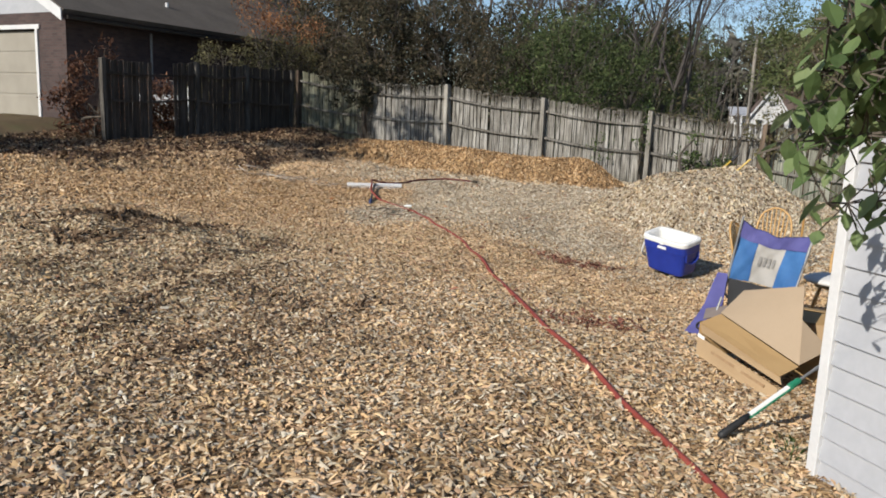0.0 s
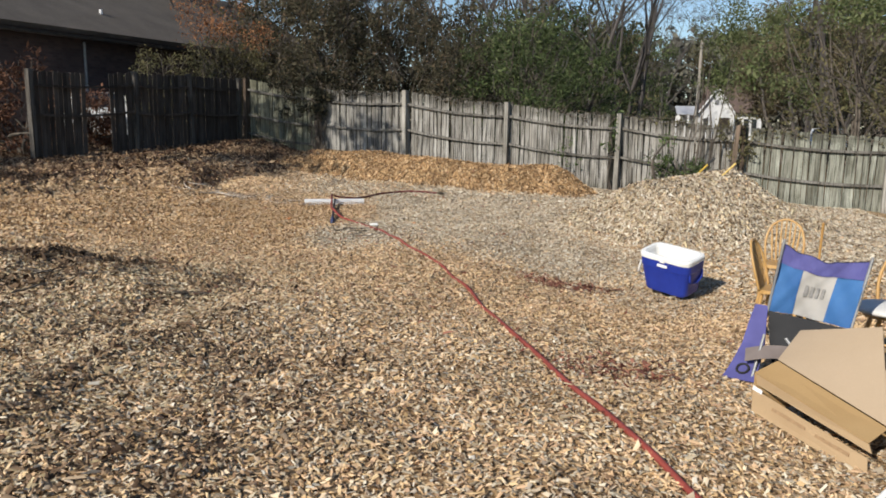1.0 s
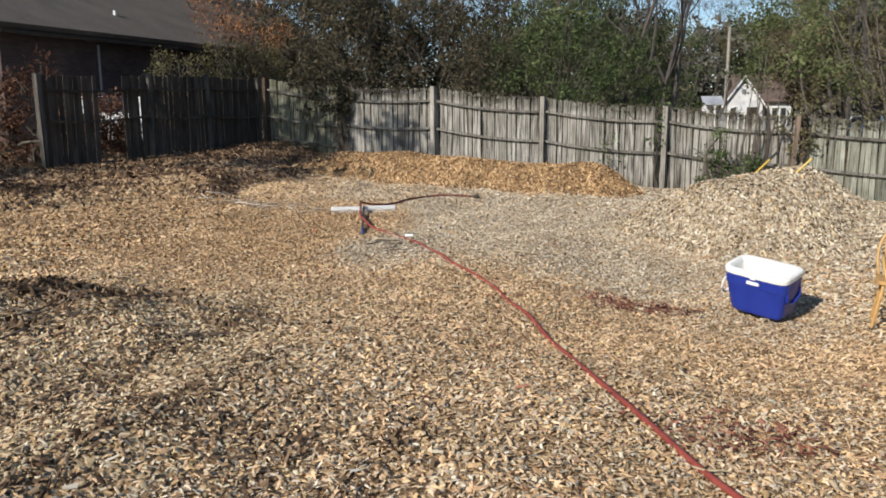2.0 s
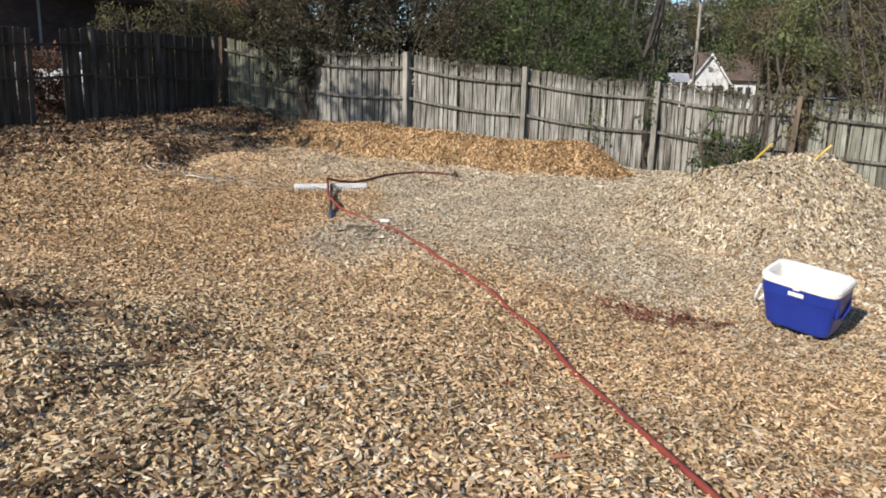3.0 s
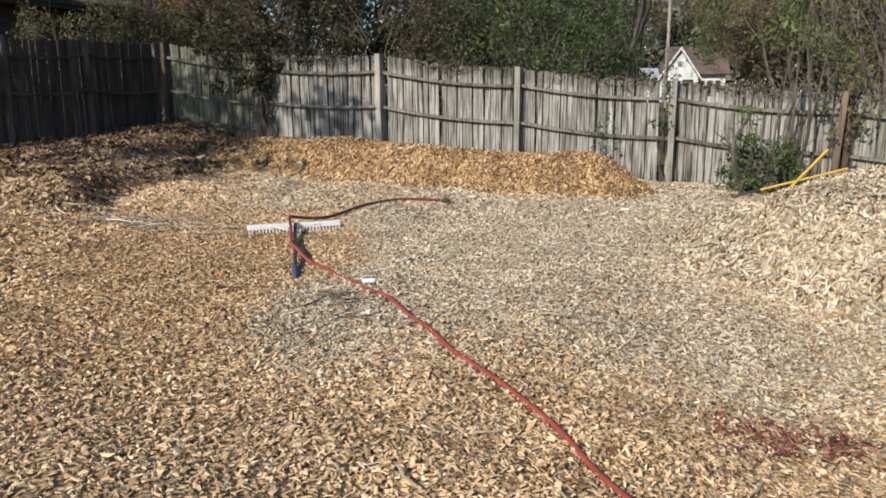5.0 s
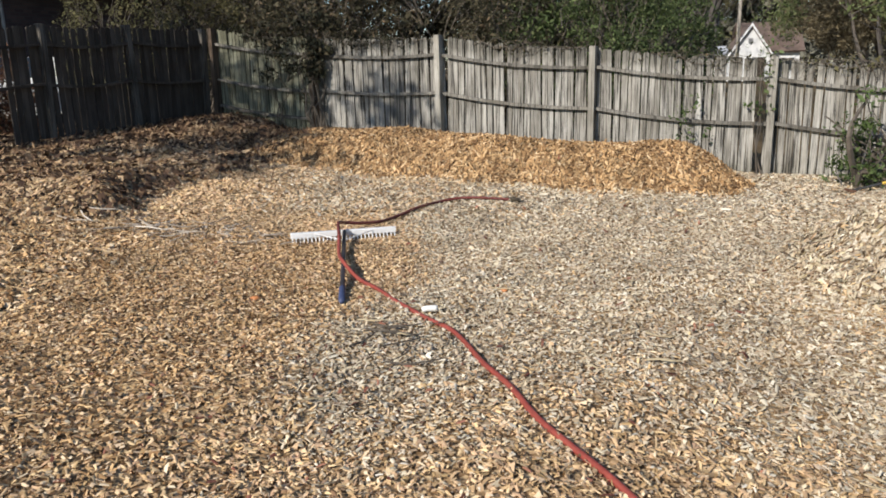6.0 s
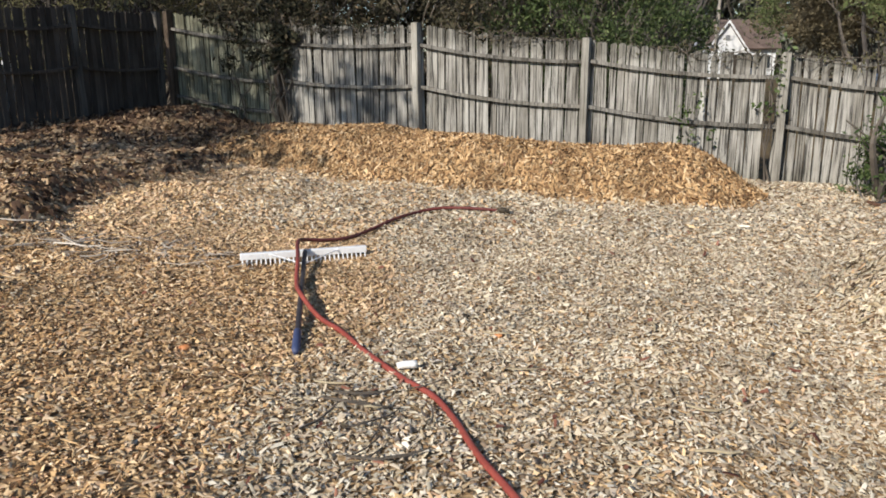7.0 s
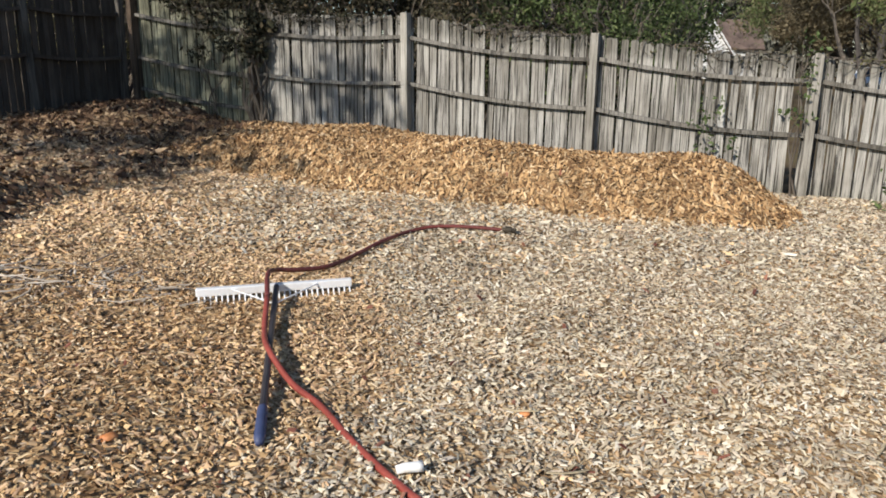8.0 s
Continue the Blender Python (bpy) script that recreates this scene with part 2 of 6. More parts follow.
CLOTH_NAVY = surface("navy_hem_canvas", (0.018, 0.02, 0.06), (0.035, 0.038, 0.10), 5, rough=0.8, relief=0.2, fine=300, dist=0.001)
CLOTH_GREY = surface("pale_grey_canvas", (0.33, 0.315, 0.29), (0.41, 0.39, 0.36), 4, rough=0.85, relief=0.3, fine=400, dist=0.001, grain=0.06)
# brown strap cloth, dimmed in colour for the shade under the chair back
CLOTH_BROWN_SHADED = surface("shaded_brown_canvas", (0.15, 0.12, 0.105), (0.22, 0.18, 0.16), 6, rough=0.85, relief=0.3, fine=400, dist=0.001, grain=0.06)
PRINT_GREY = surface("faded_grey_print", (0.22, 0.21, 0.20), (0.30, 0.29, 0.27), 20, rough=0.9, relief=0)
CLOTH_BLACK = surface("black_canvas", (0.012, 0.012, 0.013), (0.025, 0.025, 0.027), 4, rough=0.8, relief=0.2, fine=300, dist=0.001)
TUBE = surface("grey_steel_tube", (0.20, 0.20, 0.20), (0.30, 0.30, 0.30), 10, rough=0.5, metal=0.4, relief=0)
HONEY = surface("honey_wood", (0.42, 0.235, 0.072), (0.55, 0.33, 0.12), 6, (1, 1, 0.3), 0.4, relief=0.1)
CUSHION = surface("white_cushion_cloth", (0.62, 0.61, 0.58), (0.74, 0.73, 0.70), 6, rough=0.9, relief=0.2, fine=200)
HOSE = surface("red_rubber_hose", (0.215, 0.042, 0.03), (0.31, 0.066, 0.046), 12, rough=0.5, relief=0.15)
HOSE_DARK = surface("dark_red_hose", (0.085, 0.022, 0.018), (0.20, 0.042, 0.034), 2.5, rough=0.55, relief=0.15)
BRASS = surface("dull_dark_fitting", (0.045, 0.035, 0.025), (0.09, 0.07, 0.045), 20, rough=0.5, metal=0.5, relief=0)
ALU = surface("brushed_aluminium", (0.76, 0.76, 0.76), (0.86, 0.86, 0.86), 6, (1, 1, 1), 0.42, metal=0.25, relief=0.05, grain=0.06)
HANDLE_DARK = surface("dark_blue_handle", (0.028, 0.024, 0.026), (0.05, 0.044, 0.046), 5, rough=0.45, relief=0.1, grain=0.06)
GRIP_BLUE = surface("blue_rubber_grip", (0.036, 0.05, 0.115), (0.055, 0.073, 0.155), 8, rough=0.6, relief=0.1, grain=0.06)
YELLOW = surface("yellow_fibreglass", (0.48, 0.31, 0.035), (0.58, 0.39, 0.06), 5, rough=0.45, relief=0.05, grain=0.06)
BLACK = surface("black_rubber", (0.012, 0.012, 0.012), (0.03, 0.03, 0.03), 9, rough=0.6, relief=0.1)
GREEN_PAINT = surface("green_coated_pole", (0.015, 0.16, 0.085), (0.03, 0.22, 0.12), 6, rough=0.4, relief=0.05, grain=0.06)
STEEL = surface("rusty_steel", (0.10, 0.05, 0.03), (0.19, 0.10, 0.06), 14, rough=0.75, metal=0.3, relief=0.3)
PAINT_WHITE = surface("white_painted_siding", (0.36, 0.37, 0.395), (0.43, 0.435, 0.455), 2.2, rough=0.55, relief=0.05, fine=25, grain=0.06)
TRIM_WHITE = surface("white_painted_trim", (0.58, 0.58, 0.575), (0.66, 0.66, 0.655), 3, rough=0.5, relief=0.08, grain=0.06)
DARK_GAP = surface("shadowed_base_board", (0.03, 0.022, 0.016), (0.06, 0.045, 0.03), 6, rough=0.9)
SHINGLE = surface("brown_shingles", (0.08, 0.066, 0.053), (0.12, 0.10, 0.08), 1.2, rough=0.9, relief=0.4, fine=14, dist=0.02)
SHINGLE_RED = surface("red_brown_shingles", (0.10, 0.07, 0.055), (0.15, 0.105, 0.085), 1.2, rough=0.9, relief=0.3, fine=10, dist=0.02)
GARAGE = surface("beige_garage_door_paint", (0.27, 0.245, 0.20), (0.33, 0.30, 0.245), 1.5, rough=0.6, relief=0.05, grain=0.06)
DARK_GLASS = surface("dark_window_glass", (0.015, 0.02, 0.025), (0.03, 0.035, 0.04), 3, rough=0.08, relief=0)
ORANGE = surface("orange_peel_skin", (0.50, 0.17, 0.05), (0.60, 0.26, 0.10), 20, rough=0.6, relief=0.3)
POLE_WOOD = surface("weathered_utility_pole", (0.26, 0.23, 0.19), (0.36, 0.32, 0.27), 4, (1, 1, 0.2), 0.9, relief=0.2)


def brick_mat():
    m, nt, p = node_mat("dark_brown_brick")
    tc = nt.nodes.new("ShaderNodeTexCoord")
    br = nt.nodes.new("ShaderNodeTexBrick")
    br.inputs["Scale"].default_value = 1.0
    br.inputs["Brick Width"].default_value, br.inputs["Row Height"].default_value = 0.21, 0.075
    br.inputs["Mortar Size"].default_value = 0.006
    br.inputs["Color1"].default_value, br.inputs["Color2"].default_value = (0.054, 0.034, 0.031, 1), (0.084, 0.053, 0.047, 1)
    br.inputs["Mortar"].default_value = (0.066, 0.058, 0.054, 1)
    nt.links.new(tc.outputs["UV"], br.inputs[0])
    n = noise_node(nt, 1.5, 4)
    d = ramp(nt, n, [(0.3, (0.75,) * 3), (0.7, (1.15,) * 3)])
    nt.links.new(mix_col(nt, 1.0, br.outputs[0], d, "MULTIPLY"), p.inputs["Base Color"])
    p.inputs["Roughness"].default_value = 0.9
    return m


BRICK = brick_mat()


def ground_mat():
    """Chips trodden into soil inside the yard, dry grass and leaf litter outside it."""
    m, nt, p = node_mat("chip_mulch_ground")
    tc = nt.nodes.new("ShaderNodeTexCoord")
    v = nt.nodes.new("ShaderNodeTexVoronoi")
    v.inputs["Scale"].default_value = 34
    nt.links.new(tc.outputs["Object"], v.inputs["Vector"])
    sep = nt.nodes.new("ShaderNodeSeparateColor")
    nt.links.new(v.outputs["Color"], sep.inputs[0])
    chips = ramp(nt, sep.outputs[0], [(0.0, (0.17, 0.105, 0.056)), (0.3, (0.32, 0.21, 0.112)), (0.7, (0.44, 0.315, 0.18)), (1.0, (0.58, 0.45, 0.285))])
    n1 = noise_node(nt, 0.5, 4)
    shade = ramp(nt, n1, [(0.3, (0.72, 0.70, 0.68)), (0.7, (1.0, 0.98, 0.95))])
    inside = mix_col(nt, 1.0, chips, shade, "MULTIPLY")
    n2 = noise_node(nt, 1.4, 6)
    litter = ramp(nt, n2, [(0.3, (0.075, 0.055, 0.033)), (0.5, (0.13, 0.092, 0.052)), (0.7, (0.12, 0.105, 0.05))])
    att = nt.nodes.new("ShaderNodeAttribute")
    att.attribute_name = "yard"
    nt.links.new(mix_col(nt, att.outputs["Fac"], litter, inside), p.inputs["Base Color"])
    p.inputs["Roughness"].default_value = 0.95
    p.inputs["Specular IOR Level"].default_value = 0.15
    bump(nt, p, v.outputs["Distance"], 0.8, 0.02)
    return m


GROUND = ground_mat()


# ---- mesh helpers ----
def thing(name, at, label, category, group="", turn=0.0):
    ob = new(name)
    ob.empty_display_size = 0.1
    ob.matrix_basis = pose(*at, 0, 0, turn)
    return tagged(ob, label, category, group)


def part(name, bm, material, parent, label="", smooth=False):
    me = bpy.data.meshes.new(name)
    bmesh.ops.recalc_face_normals(bm, faces=bm.faces)
    bm.to_mesh(me)
    bm.free()
    me.materials.append(material)
    if smooth:
        me.polygons.foreach_set("use_smooth", [True] * len(me.polygons))
    ob = new(name, me)
    ob.parent = parent
    return tagged(ob, label)


def arrays(name, verts, faces_flat, sizes, material, parent=None):
    """A mesh object straight from numpy arrays."""
    me = bpy.data.meshes.new(name)
    me.vertices.add(len(verts))
    me.vertices.foreach_set("co", np.asarray(verts, dtype=np.float32).ravel())
    me.loops.add(len(faces_flat))
    me.loops.foreach_set("vertex_index", np.asarray(faces_flat, dtype=np.int32))
    me.polygons.add(len(sizes))
    starts = np.concatenate([[0], np.cumsum(sizes)[:-1]]).astype(np.int32)
    me.polygons.foreach_set("loop_start", starts)
    me.update(calc_edges=True)
    me.materials.append(material)
    ob = new(name, me)
    ob.parent = parent
    return ob


def box(bm, size, m=None, bevel=0.0):
    """A block of the size, centred on the matrix m."""
    r = bmesh.ops.create_cube(bm, size=1.0)
    bmesh.ops.scale(bm, vec=size, verts=r["verts"])
    verts = r["verts"]
    if bevel:
        edges = {e for v in verts for e in v.link_edges}
        out = bmesh.ops.bevel(bm, geom=list(edges), offset=bevel, segments=2, affect="EDGES", profile=0.5)
        verts = list({v for f in out["faces"] for v in f.verts} | {v for v in verts if v.is_valid})
    if m is not None:
        bmesh.ops.transform(bm, matrix=m, verts=verts)
    return verts


def new_box(size, m=None, bevel=0.0):
    bm = bmesh.new()
    box(bm, size, m, bevel)
    return bm


def tube(bm, pts, radii, sides=8, cap=True):
    """A tapered pipe through the points."""
    pts = [Vector(p) for p in pts]
    if not hasattr(radii, "__len__"):
        radii = [radii] * len(pts)
    rings, side = [], None
    for i, p in enumerate(pts):
        d = (pts[min(i + 1, len(pts) - 1)] - pts[max(i - 1, 0)]).normalized()
        if side is None:
            side = d.orthogonal().normalized()
        side = (side - d * side.dot(d)).normalized()
        up = d.cross(side)
        rings.append([bm.verts.new(p + (side * math.cos(a) + up * math.sin(a)) * radii[i]) for a in (2 * math.pi * k / sides for k in range(sides))])
    for r0, r1 in zip(rings, rings[1:]):
        for k in range(sides):
            bm.faces.new((r0[k], r0[(k + 1) % sides], r1[(k + 1) % sides], r1[k]))
    if cap:
        bm.faces.new(rings[0][::-1])
        bm.faces.new(rings[-1])
    return bm


def new_tube(pts, radii, sides=8):
    return tube(bmesh.new(), pts, radii, sides)


def spline(pts, n):
    """Points along a smooth curve through pts."""
    pts = [Vector(p) for p in pts]
    out = []
    for i in range(len(pts) - 1):
        p0, p1, p2, p3 = pts[max(i - 1, 0)], pts[i], pts[i + 1], pts[min(i + 2, len(pts) - 1)]
        for k in range(n):
            t = k / n
            out.append(0.5 * ((2 * p1) + (p2 - p0) * t + (2 * p0 - 5 * p1 + 4 * p2 - p3) * t * t + (3 * p1 - p0 - 3 * p2 + p3) * t ** 3))
    out.append(pts[-1])
    return out


def slab(corners, thick, bm=None):
    """A flat board through the corners, thickened along its normal."""
    bm = bm or bmesh.new()
    c = [Vector(p) for p in corners]
    n = (c[1] - c[0]).cross(c[-1] - c[0]).normalized() * thick
    lo = [bm.verts.new(p) for p in c]
    hi = [bm.verts.new(p + n) for p in c]
    bm.faces.new(lo[::-1])
    bm.faces.new(hi)
    for i in range(len(c)):
        j = (i + 1) % len(c)
        bm.faces.new((lo[i], lo[j], hi[j], hi[i]))
    return bm


def sheet(fn, nu, nv, thick):
    """A cloth sheet: fn(u, v) gives its points; it has two sides and a rim."""
    bm = bmesh.new()
    g = [[bm.verts.new(fn(i / nu, j / nv)) for j in range(nv + 1)] for i in range(nu + 1)]
    for i in range(nu):
        for j in range(nv):
            bm.faces.new((g[i][j], g[i + 1][j], g[i + 1][j + 1], g[i][j + 1]))
    bmesh.ops.recalc_face_normals(bm, faces=bm.faces)
    bmesh.ops.solidify(bm, geom=list(bm.faces), thickness=thick)
    return bm


# ---- the lie of the land ----
def smooth(u):
    u = np.clip(u, 0.0, 1.0)
    return u * u * (3 - 2 * u)


def hill(x, y, cx, cy, sx, sy):
    return np.exp(-((x - cx) / sx) ** 2 - ((y - cy) / sy) ** 2)


def ridge(x, y, ax, ay, bx, by, w, inner):
    dx, dy = bx - ax, by - ay
    t = np.clip(((x - ax) * dx + (y - ay) * dy) / (dx * dx + dy * dy), 0, 1)
    d = np.hypot(x - ax - t * dx, y - ay - t * dy) / w
    return smooth((1 - d) / (1 - inner))


def wobble(x, y):
    """Small unevenness of raked and trodden mulch."""
    return 0.018 * np.sin(2.1 * x + 0.7 * y) * np.sin(1.3 * y - 0.5 * x) + 0.012 * np.sin(4.3 * x - 2.2 * y + 1.0) + 0.008 * np.sin(7.1 * y + 3.9 * x)


def back_pile(x, y):
    return 0.43 * (0.55 + 0.45 * smooth((x + 1.7) / 1.7)) * ridge(x, y, -1.0, 17.3, 3.7, 15.95, 1.25, 0.3) * (1 + 0.09 * np.sin(2.9 * x) * np.sin(3.3 * y + 1.0))


def right_pile(x, y):
    return 0.68 * ridge(x, y, 5.45, 11.75, 6.15, 12.35, 1.85, 0.06) * (1 + 0.10 * np.sin(3.1 * x + 1.2) * np.sin(2.7 * y) + 0.05 * np.sin(6.3 * x - 1.0) * np.sin(5.1 * y + 2.0))


def bank_sides(x, y):
    """Distances inside the bank's steep yard side and its gentler front."""
    right = -1.72 + 0.10 * np.sin(2.1 * y) + 0.05 * np.sin(5.3 * y + 1.0) + 0.42 * np.maximum(0, y - 14.9) - x
    return right, -0.746 * (x + 2.17) + 0.665 * (y - 12.45) + 0.08 * np.sin(3.1 * x + 1.0)


def left_bank(x, y):
    """How far a place lies inside the bank of leaves towards the corner, and the bank's rim, 0 to 1."""
    right, front = bank_sides(x, y)
    inner = np.minimum(right, front)
    return inner, smooth(inner / (0.62 + 0.3 * smooth((y - 13.9) / 1.2))) * smooth((x + 9.5) / 2.5)


def left_drift(x, y):
    """A bank of raked leaves and chips, steep on the yard side and flat behind."""
    inner, rim = left_bank(x, y)
    right, front = bank_sides(x, y)
    return (0.16 + 0.10 * smooth((front - right) / 0.6 + 0.5) - 0.14 * smooth((y - 13.9) / 1.6)) * rim * (1 - 0.75 * smooth((inner - 0.5) / 1.8))


def dark_mound(x, y):
    return 0.18 * hill(x, y, -0.35, 6.6, 0.72, 0.6) * (1 + 0.25 * np.sin(7.0 * x + 2.0 * y) * np.sin(6.0 * y - 1.5 * x))


def ground_z(x, y):
    x, y = np.asarray(x, float), np.asarray(y, float)
    cx, cy = np.clip(x, -12, 12), np.clip(y, -4, 21)
    z = 0.075 - 0.03 * cx + 0.007 * cy - 0.30 * hill(x, y, 4.4, 8.3, 1.5, 2.4) + 0.30 * hill(x, y, -4.5, 19.3, 3.8, 4.0)
    z = z - 0.07 * hill(x, y, 5.0, 4.2, 0.9, 1.0) - 0.13 * hill(x, y, 0.9, 11.2, 2.6, 3.2)
    z = z + 0.20 * hill(x, y, -3.3, 19.5, 1.2, 1.1) + 0.27 * smooth((-8.6 - x) / 1.8) * smooth((y - 14.5) / 3.5)
    near = smooth((24 - np.hypot(x - 1, y - 9)) / 8)
    z = z + near * (wobble(x, y) + 0.034 * np.sin(5.0 * (0.93 * x - 0.36 * y) + 0.9 * np.sin(0.8 * y)) * smooth((2.2 - x) / 1.5) * smooth((9 - y) / 2))
    a, b = back_pile(x, y), left_drift(x, y)
    return z + np.maximum(a, b) + 0.12 * np.minimum(a, b) + right_pile(x, y) + dark_mound(x, y)


def gz(x, y):
    return float(ground_z(x, y))


def fence_y(x):
    return 20.25 - 0.3525 * (x + 3.72)


def build_ground():
    xs = np.concatenate([[-2500, -900, -300, -120, -60, -40, -28, -20], np.arange(-14, 14.01, 0.14), [18, 24, 32, 45, 70, 120, 300, 900, 2500]])
    ys = np.concatenate([[-2500, -900, -300, -100, -40, -15, -6], np.arange(-2, 22.01, 0.14), [24, 27, 31, 36, 45, 60, 90, 150, 300, 900, 2500]])
    X, Y = np.meshgrid(xs, ys)
    Z = ground_z(X, Y)
    nx, ny = len(xs), len(ys)
    verts = np.stack([X.ravel(), Y.ravel(), Z.ravel()], 1)
    i = np.arange(ny - 1)[:, None] * nx + np.arange(nx - 1)[None, :]
    quads = np.stack([i, i + 1, i + nx + 1, i + nx], -1).reshape(-1, 4)
    ob = arrays("ground", verts, quads.ravel(), np.full(len(quads), 4), GROUND)
    ob.data.polygons.foreach_set("use_smooth", [True] * len(quads))
    yard = smooth((fence_y(X) - Y) / 0.4 + 0.5) * smooth((X + 7.0 - 0.5 * (Y - 14)) / 1.5) * smooth((11 - X) / 1.5)
    att = ob.data.attributes.new("yard", "FLOAT", "POINT")
    att.data.foreach_set("value", yard.ravel().astype(np.float32))
    tagged(ob, "yard ground of trodden wood chip mulch over soil", "ground", kind="structure")


build_ground()


# ---- loose pieces in great numbers ----
def scatter(name, x, y, lift, length, width, thick, tilt, material, label, category, seed):
    """Chips strewn on the land: low wedges with a ridge, each turned and tilted its own way."""
    rng = np.random.default_rng(seed)
    n = len(x)
    L = length * np.clip(rng.lognormal(0, 0.36, n), 0.45, 2.3)
    W = width * np.clip(rng.lognormal(0, 0.33, n), 0.4, 2.0)
    T = thick * rng.uniform(0.5, 1.5, n)
    base = np.array([[-0.5, -0.5, 0], [0.5, -0.35, 0], [0.5, 0.4, 0], [-0.45, 0.5, 0], [-0.3, 0.05, 1], [0.35, -0.1, 1]])
    v = base[None] + rng.normal(0, 0.1, (n, 6, 3)) * np.array([1, 1, 0.25])
    v[:, :, 1] += (v[:, :, 0] ** 2 - 0.12) * rng.normal(0, 0.9, n)[:, None]
    v = v * np.stack([L, W, T], 1)[:, None, :]
    a, b, c = rng.uniform(0, 2 * math.pi, n), rng.normal(0, tilt, n), rng.normal(0, tilt * 1.3, n)
    # bend along the length, then roll, pitch, turn
    v[:, :, 2] += (v[:, :, 0] ** 2) * rng.normal(0, 3.0, n)[:, None]
    y1 = v[:, :, 1] * np.cos(c)[:, None] - v[:, :, 2] * np.sin(c)[:, None]
    z1 = v[:, :, 1] * np.sin(c)[:, None] + v[:, :, 2] * np.cos(c)[:, None]
    x1 = v[:, :, 0] * np.cos(b)[:, None] + z1 * np.sin(b)[:, None]
    z2 = -v[:, :, 0] * np.sin(b)[:, None] + z1 * np.cos(b)[:, None]
    x2 = x1 * np.cos(a)[:, None] - y1 * np.sin(a)[:, None]
    y2 = x1 * np.sin(a)[:, None] + y1 * np.cos(a)[:, None]
    e = 0.03
    gx = (ground_z(x + e, y) - ground_z(x - e, y)) / (2 * e)
    gy = (ground_z(x, y + e) - ground_z(x, y - e)) / (2 * e)
    g = ground_z(x, y) + rng.uniform(0, lift, n)
    out = np.stack([x2 + x[:, None], y2 + y[:, None], z2 + g[:, None] + x2 * gx[:, None] + y2 * gy[:, None]], -1)
    f = np.array([0, 1, 5, 4, 2, 3, 4, 5])
    faces = (np.arange(n)[:, None] * 6 + f[None]).ravel()
    ob = arrays(name, out.reshape(-1, 3), faces, np.tile([4, 4], n), material)
    return tagged(ob, label, category, kind="stuff")


def pale_share(x, y):
    edge = smooth((x - 0.75 - 0.25 * np.sin(1.7 * y)) / 0.5) * smooth((y - 8.3 + 0.4 * np.sin(2 * x)) / 1.8)
    hill_right = smooth(right_pile(x, y) / 0.12)
    far = smooth((y - 13.3) / 0.8) * smooth((x + 1.3) / 1.3)
    side = 0.75 * smooth((x - 3.4) / 1.4) * smooth((y - 7.2) / 1.5)
    front = 0.3 * smooth((7.2 - y) / 1.5) * smooth((x - 0.6) / 1.4)
    return np.clip(np.maximum.reduce([0.9 * edge, hill_right, 0.65 * far, 0.8 * side, front]), 0, 1)


def grey_share(x, y):
    lane = smooth((2.4 - x) / 1.8) * smooth((8.5 - y) / 2.0)
    heap = smooth(dark_mound(x, y) / 0.08)
    return np.clip(np.maximum(0.65 * lane, 0.45 * heap), 0, 0.95)


def russet_share(x, y):
    return 0.5 * smooth((1.0 - x) / 0.7) * smooth((y - 7.6) / 1.6) * smooth((13.4 - y) / 1.0)


